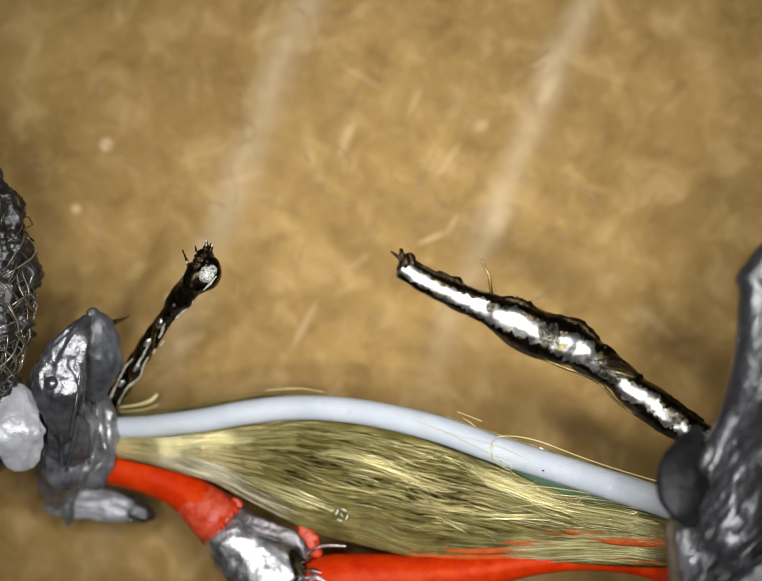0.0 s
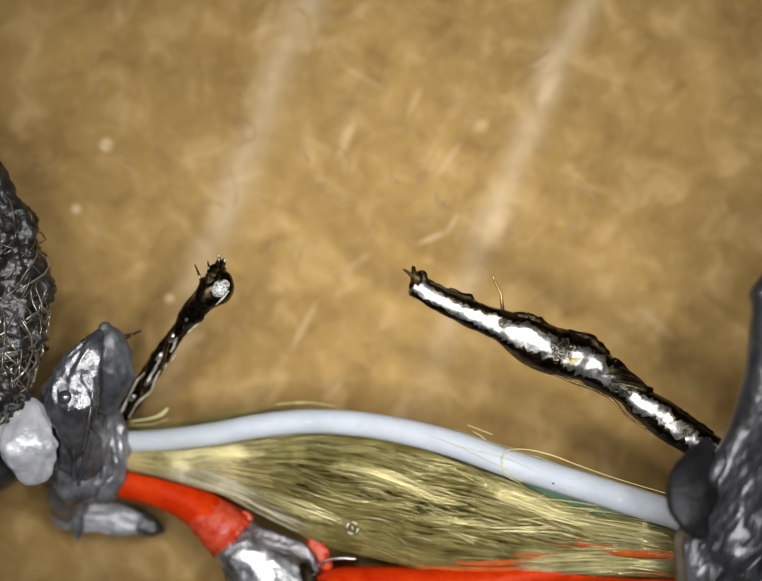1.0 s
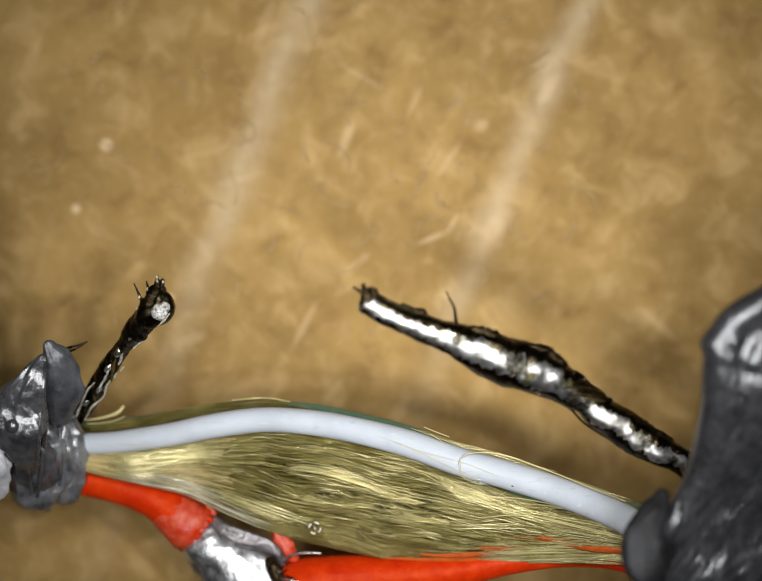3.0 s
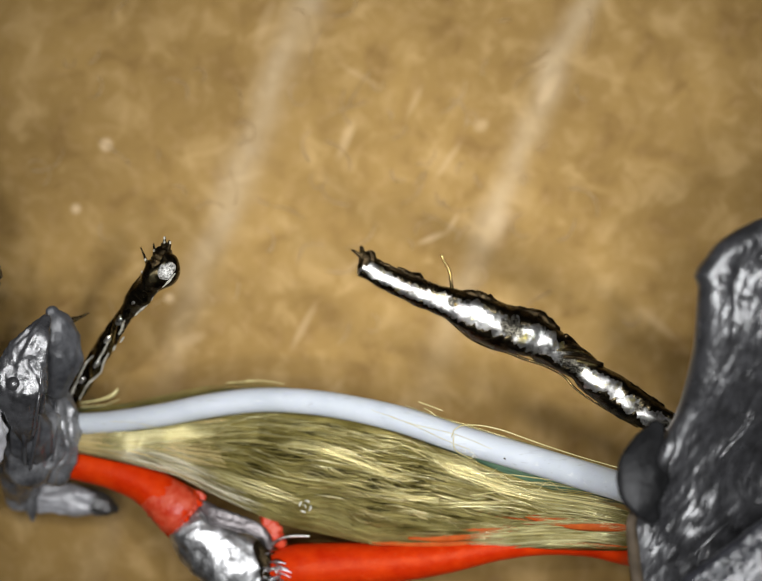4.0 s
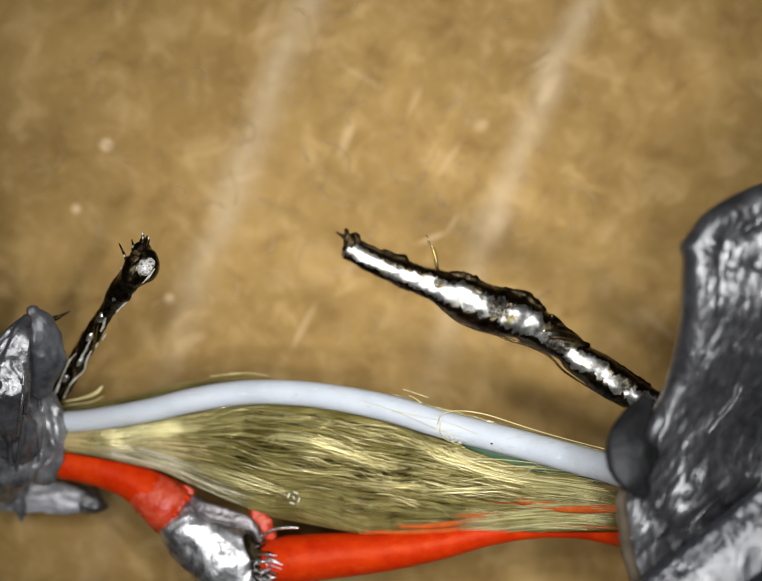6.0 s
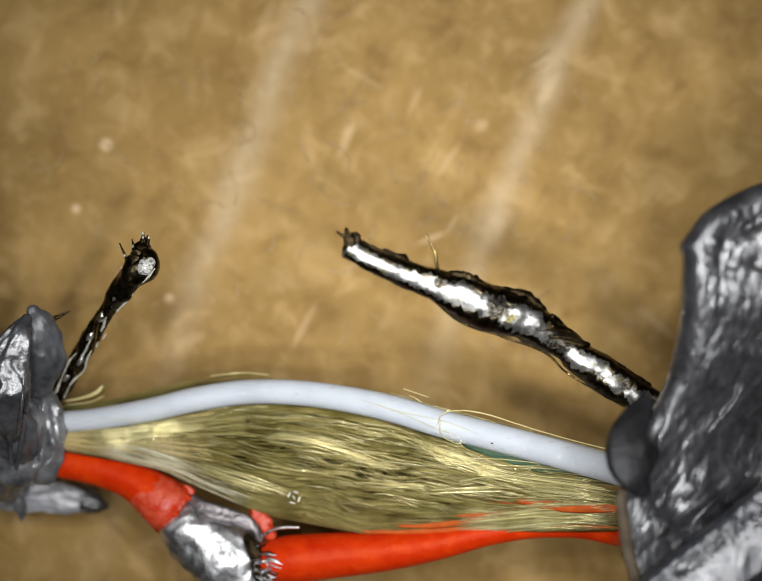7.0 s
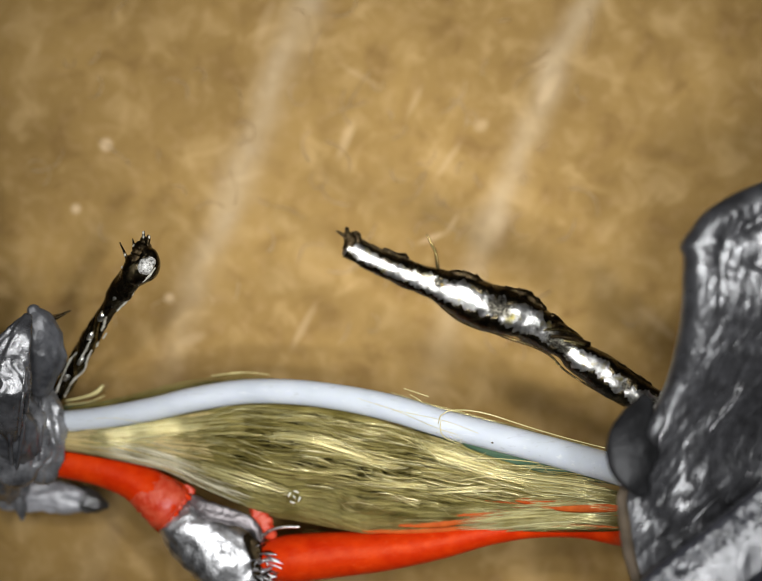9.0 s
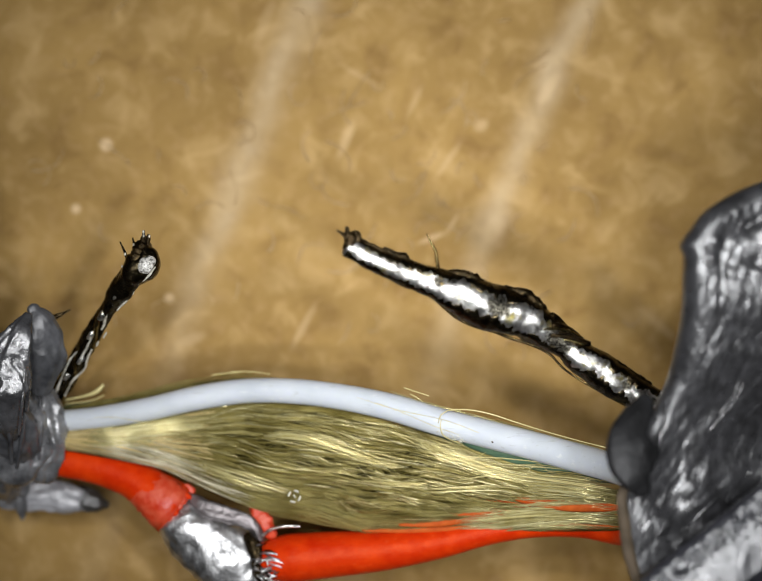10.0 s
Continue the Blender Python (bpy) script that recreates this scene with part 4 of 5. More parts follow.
def stray_fibres(top):
    loose = [
        [(0.46, -2.05, 0.1, 0.012), (0.7, -2.13, 0.12, 0.012), (0.97, -2.22, 0.1, 0.010)],
        [(0.58, -2.18, 0.1, 0.011), (0.72, -2.25, 0.12, 0.012), (0.84, -2.34, 0.1, 0.010)],
        [(1.16, -2.78, 0.28, 0.009), (1.22, -2.6, 0.32, 0.010), (1.4, -2.51, 0.3, 0.012), (1.75, -2.50, 0.2, 0.014), (2.2, -2.58, 0.15, 0.015), (2.7, -2.74, 0.1, 0.014),
         (3.2, -2.90, 0.1, 0.013), (3.9, -3.10, 0.2, 0.013), (4.6, -3.28, 0.5, 0.012)],
        [(1.22, -2.72, 0.30, 0.008), (1.21, -2.9, 0.29, 0.009), (1.3, -3.06, 0.2, 0.012), (1.6, -3.2, 0.05, 0.012)],
        [(-0.3, -2.3, 0.27, 0.004), (0.4, -2.55, 0.30, 0.005), (1.1, -2.85, 0.30, 0.005), (1.8, -3.08, 0.22, 0.006)],
        [(-0.5, -2.25, 0.27, 0.004), (0.3, -2.50, 0.30, 0.005), (1.3, -2.72, 0.31, 0.005), (2.0, -2.98, 0.28, 0.005)],
        [(-6.4, -2.70, 0.2, 0.004), (-5.5, -2.66, 0.25, 0.004), (-4.8, -2.80, 0.2, 0.005), (-4.2, -2.95, 0.0, 0.006)],
        [(-3.5, -1.79, -0.3, 0.012), (-3.2, -1.75, -0.3, 0.013), (-2.9, -1.73, -0.3, 0.011)],
        [(-3.1, -1.72, -0.3, 0.011), (-2.7, -1.72, -0.3, 0.012), (-2.3, -1.77, -0.3, 0.010)],
        [(-6.5, -2.30, -0.4, 0.02), (-6.1, -2.22, -0.4, 0.03), (-5.85, -2.12, -0.4, 0.05), (-5.72, -1.98, -0.4, 0.03)],
        [(-6.5, -2.38, -0.4, 0.012), (-6.0, -2.32, -0.4, 0.012), (-5.7, -2.2, -0.4, 0.012)],
        [(0.2, -2.95, -0.2, 0.010), (0.9, -3.3, -0.15, 0.013), (1.6, -3.55, -0.1, 0.016), (2.6, -3.82, -0.1, 0.018), (3.6, -3.98, 0.0, 0.016), (4.7, -4.15, 0.3, 0.015)],
        [(0.0, -2.9, -0.2, 0.010), (0.8, -3.15, -0.15, 0.012), (1.7, -3.45, -0.1, 0.013), (2.5, -3.5, -0.1, 0.012), (3.6, -3.62, 0.0, 0.010)],
        [(1.6, -3.95, -0.2, 0.010), (2.3, -3.85, -0.1, 0.014), (3.0, -3.88, -0.1, 0.014), (4.6, -4.1, 0.2, 0.012)],
    ]
    for pts in loose:
        strands("stray_fibre", [thread([(x, y, z + wire_z(x), r) for x, y, z, r in pts], 22)], LOOSE, top, sides=5)
    # paler locks that lie on the bundle, most painting in its sheen, each with its own sweep; (x, y), spread, how many
    rnd = random.Random(29)
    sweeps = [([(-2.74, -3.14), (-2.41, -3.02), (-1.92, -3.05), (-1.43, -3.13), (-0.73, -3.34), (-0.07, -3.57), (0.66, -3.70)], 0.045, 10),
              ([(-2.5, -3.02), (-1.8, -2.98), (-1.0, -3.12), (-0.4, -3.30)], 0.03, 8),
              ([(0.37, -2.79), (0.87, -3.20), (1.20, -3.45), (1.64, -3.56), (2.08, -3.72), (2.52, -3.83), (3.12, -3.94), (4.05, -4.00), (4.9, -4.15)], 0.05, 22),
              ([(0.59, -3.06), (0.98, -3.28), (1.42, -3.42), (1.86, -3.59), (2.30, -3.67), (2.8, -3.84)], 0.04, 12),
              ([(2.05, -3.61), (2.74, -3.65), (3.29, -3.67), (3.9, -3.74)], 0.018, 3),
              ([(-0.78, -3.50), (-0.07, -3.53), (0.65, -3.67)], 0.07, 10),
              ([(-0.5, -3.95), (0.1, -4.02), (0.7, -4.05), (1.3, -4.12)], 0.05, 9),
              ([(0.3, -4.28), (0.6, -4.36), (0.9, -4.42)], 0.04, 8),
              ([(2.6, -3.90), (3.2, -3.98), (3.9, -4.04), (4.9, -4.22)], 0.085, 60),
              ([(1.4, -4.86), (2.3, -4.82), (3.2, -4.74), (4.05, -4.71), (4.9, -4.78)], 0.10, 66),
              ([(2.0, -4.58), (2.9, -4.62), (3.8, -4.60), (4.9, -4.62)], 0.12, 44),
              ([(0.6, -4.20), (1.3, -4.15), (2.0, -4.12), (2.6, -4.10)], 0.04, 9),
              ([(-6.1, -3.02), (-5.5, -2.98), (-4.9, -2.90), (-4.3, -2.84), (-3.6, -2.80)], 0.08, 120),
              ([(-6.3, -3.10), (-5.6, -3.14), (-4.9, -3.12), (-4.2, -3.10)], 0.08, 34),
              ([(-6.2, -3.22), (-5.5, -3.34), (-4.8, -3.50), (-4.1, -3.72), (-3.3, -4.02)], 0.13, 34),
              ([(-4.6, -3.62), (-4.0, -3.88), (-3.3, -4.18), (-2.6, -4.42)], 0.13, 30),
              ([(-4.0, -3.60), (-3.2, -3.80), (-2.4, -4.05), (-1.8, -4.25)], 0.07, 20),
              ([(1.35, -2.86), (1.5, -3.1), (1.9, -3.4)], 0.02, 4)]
    pale, frost = [], []
    for path, spread, count in sweeps:
        for k in range(count):
            off, f0, f1, ph = rnd.gauss(0, spread), rnd.uniform(0, 0.25), rnd.uniform(0.7, 1.0), rnd.uniform(0, 6.3)
            fan = rnd.gauss(0, 0.5 * spread)
            lift, thick, line = rnd.uniform(0.01, 0.07), rnd.choice((0.006, 0.009, 0.012, 0.016)), []
            curve = glide([(x, y, 0, 0.01) for x, y in path], 30)
            for q in range(19):
                f = f0 + (f1 - f0) * q / 18
                at = curve[round(30 * f)][0]
                up, low = outline(UPPER, at.x), outline(LOWER, at.x)
                y = at.y + off + fan * f + 0.012 * math.sin(ph + 6 * f)
                v = min(0.99, (up - y) / (up - low))
                place = bundle_place(at.x, v, 1.08) if v > 0.01 else spot(at.x, y, bundle_place(at.x, 0.01, 1.0).z)
                line.append((place + Vector((0, 0, lift * math.sin(math.pi * f) + 0.02)), thick * math.sin(math.pi * (q + 0.9) / 19.8)))
            (frost if path[0][0] < -4.0 and path[-1][1] < -3.9 else pale).append(line)
    # short pale fibres painted in as glints
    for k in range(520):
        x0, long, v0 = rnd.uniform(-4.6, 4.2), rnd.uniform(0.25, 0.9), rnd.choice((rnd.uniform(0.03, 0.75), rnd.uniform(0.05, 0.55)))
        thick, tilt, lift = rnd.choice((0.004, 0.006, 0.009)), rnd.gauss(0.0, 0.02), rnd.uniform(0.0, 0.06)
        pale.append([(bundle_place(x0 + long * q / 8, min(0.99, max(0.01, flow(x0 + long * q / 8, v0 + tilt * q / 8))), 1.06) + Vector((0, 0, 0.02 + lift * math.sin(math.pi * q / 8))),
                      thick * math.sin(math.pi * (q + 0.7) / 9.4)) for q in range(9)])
    # fibres tucked behind the far side of the white wire
    for k in range(70):
        x0 = rnd.uniform(0.0, 2.8)
        x1, off, deep, ph = min(4.7, x0 + rnd.uniform(0.8, 2.6)), rnd.uniform(0.20, 0.31), rnd.uniform(0.10, 0.45), rnd.uniform(0, 6.3)
        thick = rnd.choice((0.005, 0.007, 0.010))
        pale.append([(spot(x, wire_y(x) + off + 0.02 * math.sin(ph + 1.5 * x), wire_z(x) - deep), thick) for q in range(17) for x in [x0 + (x1 - x0) * q / 16]])
    neck = []
    for k in range(420):
        v0, x1, w, ph = rnd.uniform(0.02, 0.98), rnd.uniform(-5.4, -3.4), rnd.uniform(0.95, 1.2), rnd.uniform(0, 6.3)
        thick = rnd.choice((0.006, 0.009, 0.012))
        line = []
        for q in range(15):
            x = -6.62 + (x1 + 6.62) * q / 14
            line.append((bundle_place(x, min(0.99, max(0.01, v0 + 0.02 * math.sin(ph + x))), w), thick * (1 - 0.6 * q / 14)))
        neck.append(line)
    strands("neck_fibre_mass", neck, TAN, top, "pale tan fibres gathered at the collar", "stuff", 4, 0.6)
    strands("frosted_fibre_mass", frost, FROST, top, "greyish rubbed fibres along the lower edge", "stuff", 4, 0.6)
    strands("sheen_fibre_mass", pale, SHEEN, top, "wavy fibres lying on the bundle, painted paler as its sheen", "stuff", 4, 0.6)
    rnd = random.Random(23)
    fuzz = []
    for i in range(70):
        x = rnd.uniform(-6.3, 4.4)
        v = rnd.choice((rnd.uniform(-0.12, 0.02), rnd.uniform(0.02, 0.9), rnd.uniform(0.02, 0.9)))
        a = bundle_place(x, v, 1.1)
        d = Vector((rnd.uniform(0.3, 0.9), rnd.gauss(-0.1, 0.12), rnd.gauss(0.03, 0.05)))
        b = Vector((0, rnd.gauss(0, 0.06), rnd.uniform(0, 0.08)))
        fuzz.append([(a + d * f + b * math.sin(math.pi * f), rnd.choice((0.006, 0.009))) for f in (0, 0.2, 0.4, 0.6, 0.8, 1)])
    lint = []
    for i in range(16):
        x, a = rnd.uniform(1.15, 1.75), rnd.uniform(0, 3.1)
        c = spot(x, -2.94 - 0.36 * (x - 1.15) + rnd.gauss(0, 0.05), wire_z(x) + 0.22)
        d = Vector((math.cos(a), math.sin(a), 0.2)) * rnd.uniform(0.02, 0.06)
        lint.append([(c - d, 0.006), (c + Vector((0, 0, 0.02)), 0.010), (c + d, 0.006)])
    strands("lint", lint, CLEAR, top, "pale lint on the white wire", "stuff", 5)
    strands("fuzz", fuzz, LOOSE, top, "fine loose fibre ends", "stuff")
    # added red strips in the bundle near the jacket, for the red wire seen between fibres
    rnd = random.Random(3)
    for i in range(22):
        x0, x1, v = rnd.uniform(0.0, 3.2), rnd.uniform(3.8, 5.2), rnd.choice((rnd.uniform(0.55, 0.68), rnd.uniform(0.8, 0.97)))
        red = ([(bundle_place(x0 + (x1 - x0) * k / 12, v + 0.02 * math.sin(k * 0.7 + i), 0.92), 0.018 * math.sin(math.pi * (k + 0.6) / 13)) for k in range(13)])
        strands("red_sliver", [red], RUST, top, "thin red strip standing in for the wire behind the fibres")
    for path, r in (([(2.75, -4.33), (3.2, -4.36), (3.8, -4.42), (4.4, -4.46), (5.0, -4.52)], 0.17), ([(0.35, -4.87), (1.1, -4.84), (1.9, -4.72), (2.6, -4.60), (3.2, -4.54)], 0.085),
                    ([(1.2, -4.66), (1.9, -4.62), (2.5, -4.56), (3.0, -4.50)], 0.06), ([(-0.4, -5.00), (0.6, -4.98), (1.6, -4.93), (2.4, -4.88)], 0.06), ([(3.0, -4.86), (3.8, -4.84), (5.0, -4.9)], 0.05)):
        line = []
        for k, (at, q, s) in enumerate(glide([(x, y, 0, 0.1) for x, y in path], 24)):
            up, low = outline(UPPER, at.x), outline(LOWER, at.x)
            v = min(0.98, (up - at.y) / (up - low))
            line.append((bundle_place(at.x, v, 0.93), r * math.sin(math.pi * (k + 0.6) / 25) ** 0.6 + 0.003))
        strands("red_ribbon", [line], RUST, top, "red insulation showing between the fibres", "", 10, 0.35)
    c = bundle_place(-1.79, (4.30 - 2.36) / (4.80 - 2.36), 1.15) + Vector((0, 0, 0.09))
    drop = [[(c + Vector((0.12 * math.cos(a), 0.12 * math.sin(a), 0.03)), r) for a, r in ((q - 0.5, 0.010), (q - 0.3, 0.022), (q, 0.026), (q + 0.3, 0.022), (q + 0.5, 0.010))]
            for q in (1.2, 2.7, 4.4, 5.9)]
    drop.append([(c + Vector((0.02 * k, -0.04 * k, 0.03)), r) for k, r in ((-1, 0.008), (0, 0.022), (1, 0.008))])
    strands("droplet_ring", drop, CLEAR, top, "tiny clear droplet with a bright ring", sides=8)


def left_jacket(top):
    """Crumpled grey sleeve and braid where the wires come out of the thin cable."""
    def fold(rows, material, label, seed, flat=0.8, n=70, amount=0.30, fine=0.10, lean=9.0, facet=0.0, parent=None):
        soft = lumpy(amount, 1.5, seed, fine, 0.6)

        def crumpled(s, a, p):
            q = Vector((math.cos(a) * 1.1 + seed * 5, math.sin(a) * 1.1, s * 1.3))
            return soft(s, a, p) + (facet * (noise.voronoi(q * 1.4)[0][0] - 0.45) if facet else 0.0)
        bm = bmesh.new()
        tube(bm, rows, n, 64, crumpled, flat, lean=lean)
        return part("jacket_fold", bm, material, parent or top, label)
    fold([(-7.9, -1.9, -1.4, 0.5), (-7.6, -2.5, -1.4, 0.7), (-7.4, -3.1, -1.4, 0.7), (-7.5, -3.6, -1.4, 0.5)], GREY, "dark crumpled sleeve body", 1.0)
    fold([(-7.16, -0.46, -0.28, 0.14), (-7.04, -0.72, -0.32, 0.34), (-6.94, -1.15, -0.45, 0.41), (-6.90, -1.60, -0.60, 0.36), (-6.98, -2.05, -0.9, 0.22)], SMOKE, "grey sleeve tongue", 2.0, 0.40, 110, 0.18, 0.04, 12.0, 0.20)
    fold([(-7.28, -0.6, 0.35, 0.10), (-7.48, -1.0, 0.50, 0.28), (-7.72, -1.6, 0.40, 0.48), (-7.80, -2.1, 0.43, 0.47), (-7.74, -2.5, 0.22, 0.36), (-7.66, -2.85, -0.05, 0.24), (-7.60, -3.1, -0.35, 0.10)],
         GLOSS, "glossy grey sleeve fold", 3.0, 0.32, 150, 0.17, 0.12, 4.0, 0.40)
    fold([(-7.0, -2.05, -1.45, 0.2), (-6.93, -2.5, -1.40, 0.36), (-6.88, -3.1, -1.45, 0.37), (-6.94, -3.75, -1.7, 0.3)], GREY, "grey collar round the wires", 4.0, 0.75, 130, 0.32, 0.05, 9.0, 0.50)
    fold([(-7.72, -2.3, -0.75, 0.30), (-7.62, -2.7, -0.62, 0.42), (-7.50, -3.1, -0.75, 0.38), (-7.40, -3.4, -1.0, 0.30), (-7.34, -3.6, -1.3, 0.14)], SMOKE, "grey crumpled sleeve edge", 4.6, 0.55, 130, 0.26, 0.06, 4.0, 0.50)
    fold([(-8.70, -2.36, -0.2, 0.42), (-8.66, -2.7, -0.1, 0.56), (-8.58, -3.1, -0.1, 0.56), (-8.48, -3.44, -0.3, 0.40)], GLARE, "grey lump painted pale for its glare", 5.0, 0.30, 70, 0.16, 0.08, 6.0, 0.25)
    flap = fold([(-7.7, -4.28, -3.3, 0.26), (-7.2, -4.22, -3.3, 0.32), (-6.5, -4.30, -3.3, 0.30), (-6.15, -4.35, -3.33, 0.22), (-6.05, -4.36, -3.35, 0.12)], PALE, "pale curled flap", 6.0, 0.5, 80, 0.2, 0.08, 0.0, 0.3)
    fold([(-6.4, -4.30, -3.34, 0.22), (-6.1, -4.33, -3.34, 0.25), (-5.85, -4.40, -3.36, 0.20), (-5.68, -4.44, -3.4, 0.09)], DARK, "dark tip of the curled flap", 6.4, 0.5, 40, 0.3, 0.1, parent=flap)
    scrap = fold([(-7.46, -3.9, -3.1, 0.24), (-7.42, -4.35, -3.2, 0.18), (-7.38, -4.72, -3.25, 0.05)], GREY, "pointed scrap", 7.0, 0.6, 30)
    fold([(-7.6, -3.3, -1.6, 0.4), (-7.7, -3.8, -2.4, 0.4), (-7.7, -4.2, -3.2, 0.25)], GREY, "dark scrap under the collar", 8.0, 0.9, 40)
    bm = bmesh.new()
    bmesh.ops.create_uvsphere(bm, u_segments=20, v_segments=12, radius=0.15 * MM)
    for v in bm.verts:
        v.co = Vector((v.co.x, v.co.y, v.co.z * 0.7)) + (spot(-7.92, -1.96, 0.56) - HUB) * MM
    for f in bm.faces:
        f.smooth = True
    part("bubble", bm, GLOSS, top, "small blister in the melted sleeve")
    for rows in ([(-7.36, -1.0, 0.25, 0.03), (-7.34, -1.7, 0.45, 0.045), (-7.40, -2.4, 0.42, 0.04), (-7.46, -3.0, 0.1, 0.03)],
                 [(-7.1, -2.2, -1.25, 0.03), (-6.95, -2.7, -1.1, 0.04), (-6.85, -3.2, -1.15, 0.03)],
                 [(-7.34, -2.6, 0.05, 0.03), (-7.40, -3.1, -0.35, 0.05), (-7.50, -3.7, -0.85, 0.03)],
                 [(-7.76, -2.5, 0.15, 0.03), (-7.66, -3.0, -0.2, 0.06), (-7.60, -3.6, -0.75, 0.04)],
                 [(-7.22, -0.7, -0.3, 0.04), (-7.30, -1.2, 0.05, 0.06), (-7.26, -1.9, 0.1, 0.06), (-7.3, -2.5, -0.1, 0.05)],
                 [(-7.02, -2.3, -1.05, 0.03), (-7.0, -2.8, -1.0, 0.05), (-7.05, -3.5, -1.15, 0.04)],
                 [(-6.8, -0.62, -0.8, 0.07), (-6.6, -0.55, -0.8, 0.04), (-6.4, -0.45, -0.8, 0.015)]):
        bm = bmesh.new()
        tube(bm, rows, 24, 10, lumpy(0.3, 2.0, rows[0][1]))
        part("jacket_crease", bm, BURNT if rows[0][0] > -6.9 else GLOSS if rows[0][1] > -1.5 else SMOKE, top, "thin raised crease")
    spine = [(-10.6, 3.3, -0.2, 0.10), (-9.8, 2.85, -0.1, 0.18), (-9.5, 2.1, 0.0, 0.32), (-9.16, 1.2, 0.0, 0.60), (-9.10, -0.2, 0.0, 0.70), (-9.26, -1.3, -0.1, 0.68), (-9.35, -2.2, -0.4, 0.55), (-9.0, -2.9, -0.9, 0.5)]
    bm = bmesh.new()
    tube(bm, spine, 120, 48, lumpy(0.4, 2.0, 9.0, 0.25))
    braid = part("braid_sleeve", bm, DARK, top, "frayed black braided sleeve")
    rnd = random.Random(8)
    line = glide(spine, 120)
    for i in range(240):
        k0, turn, ph, reach = rnd.choice((rnd.randrange(20, 104), rnd.randrange(56, 106), rnd.randrange(60, 100), rnd.randrange(62, 98))), rnd.gauss(0, 1.3), rnd.uniform(-0.6, 3.8), rnd.randrange(8, 22)
        hair, thick = [], rnd.choice((0.008, 0.012, 0.018, 0.026))
        for k in range(k0, min(119, k0 + reach), 2):
            p, r, s = line[k]
            q = (line[k + 1][0] - p).normalized()
            side = q.cross(Vector((0, 0, 1))).normalized()
            a = ph + turn * (k - k0) * 0.09
            lift = r * 1.03 + 0.07 * math.sin(0.5 * k + i)
            hair.append((p + side * (lift * math.cos(a)) + side.cross(q) * (lift * math.sin(a)), 0.45 * thick if k == k0 else thick))
        if len(hair) > 2:
            strands("shield_strand", [hair], SILVER if k0 > 48 and i % 5 else SHIELD, braid, "", "", 4)
    bm = bmesh.new()
    tube(bm, [(-8.5, -3.0, -1.4, 0.45), (-9.7, -3.3, -1.5, 0.85), (-12.0, -3.6, -1.8, 1.0), (-15.0, -3.8, -3.4, 1.0)], 50, 32, lumpy(0.06, 0.8, 2.0))
    part("thin_jacket", bm, JACKET, top, "thin black cable jacket")
    return flap, scrap


def draped(name, edge, back, rise, relief, material, label, parent, ns=240, nt=90, under=0.45):
    """A thick sheet from a rolled edge line (x, y, z) to a back line (x, y); rise(d, x, y) is its height over the
    edge at the distance d from it, relief(x, y, d) its wrinkles."""
    line = [p for p, r, q in glide([(*e, 0.1) for e in edge], ns)]
    far = [p for p, r, q in glide([(*b, 3.5, 0.1) for b in back], ns)]
    flat = np.array([(p.x, p.y) for p in line])
    def height(x, y, z0=None):
        gap = ((flat - (x, y)) ** 2).sum(1)
        d = float(np.sqrt(gap.min()))
        return (line[int(gap.argmin())].z if z0 is None else z0) + rise(d, x, y) + relief(x, y, d) * min(1.0, 0.12 + d * 1.3), d

    bm = bmesh.new()
    uv = bm.loops.layers.uv.verify()
    upper, lower = [], []
    for a, b in zip(line, far):
        up, low = [], []
        for k in range(nt + 1):
            t = (k / nt) ** 2.2
            x, y = a.x + (b.x - a.x) * t, a.y + (b.y - a.y) * t
            z, d = height(x, y, a.z)
            up.append(bm.verts.new((Vector((x, y, z)) - HUB) * MM))
            low.append(bm.verts.new((Vector((x, y, min(a.z - under * min(1.0, 0.1 + d * 3), z - 0.05))) - HUB) * MM))
        upper.append(up)
        lower.append(low)

    def quad(*vs):
        f = bm.faces.new(vs)
        f.smooth = True
        for loop in f.loops:
            loop[uv].uv = (loop.vert.co.y / MM, loop.vert.co.x / MM)
    for i in range(ns):
        for k in range(nt):
            quad(upper[i][k], upper[i + 1][k], upper[i + 1][k + 1], upper[i][k + 1])
            quad(lower[i][k], lower[i][k + 1], lower[i + 1][k + 1], lower[i + 1][k])
        quad(upper[i][0], lower[i][0], lower[i + 1][0], upper[i + 1][0])
        quad(upper[i][nt], upper[i + 1][nt], lower[i + 1][nt], lower[i][nt])
    for k in range(nt):
        quad(upper[0][k], upper[0][k + 1], lower[0][k + 1], lower[0][k])
        quad(upper[ns][k], lower[ns][k], lower[ns][k + 1], upper[ns][k + 1])
    return part(name, bm, material, parent, label), height


def wrinkles(x, y, turn, across, along, seed):
    """Long folds: noise stretched along a direction (degrees from x)."""
    c, q = math.cos(radians(turn)), math.sin(radians(turn))
    u, v = (x - 7.0) * q - (y + 1.0) * c, (x - 7.0) * c + (y + 1.0) * q
    u += 0.25 * noise.noise(Vector((x * 0.9, y * 0.9, seed)))
    return noise.noise(Vector((u * across, v * along, seed * 3.7)))


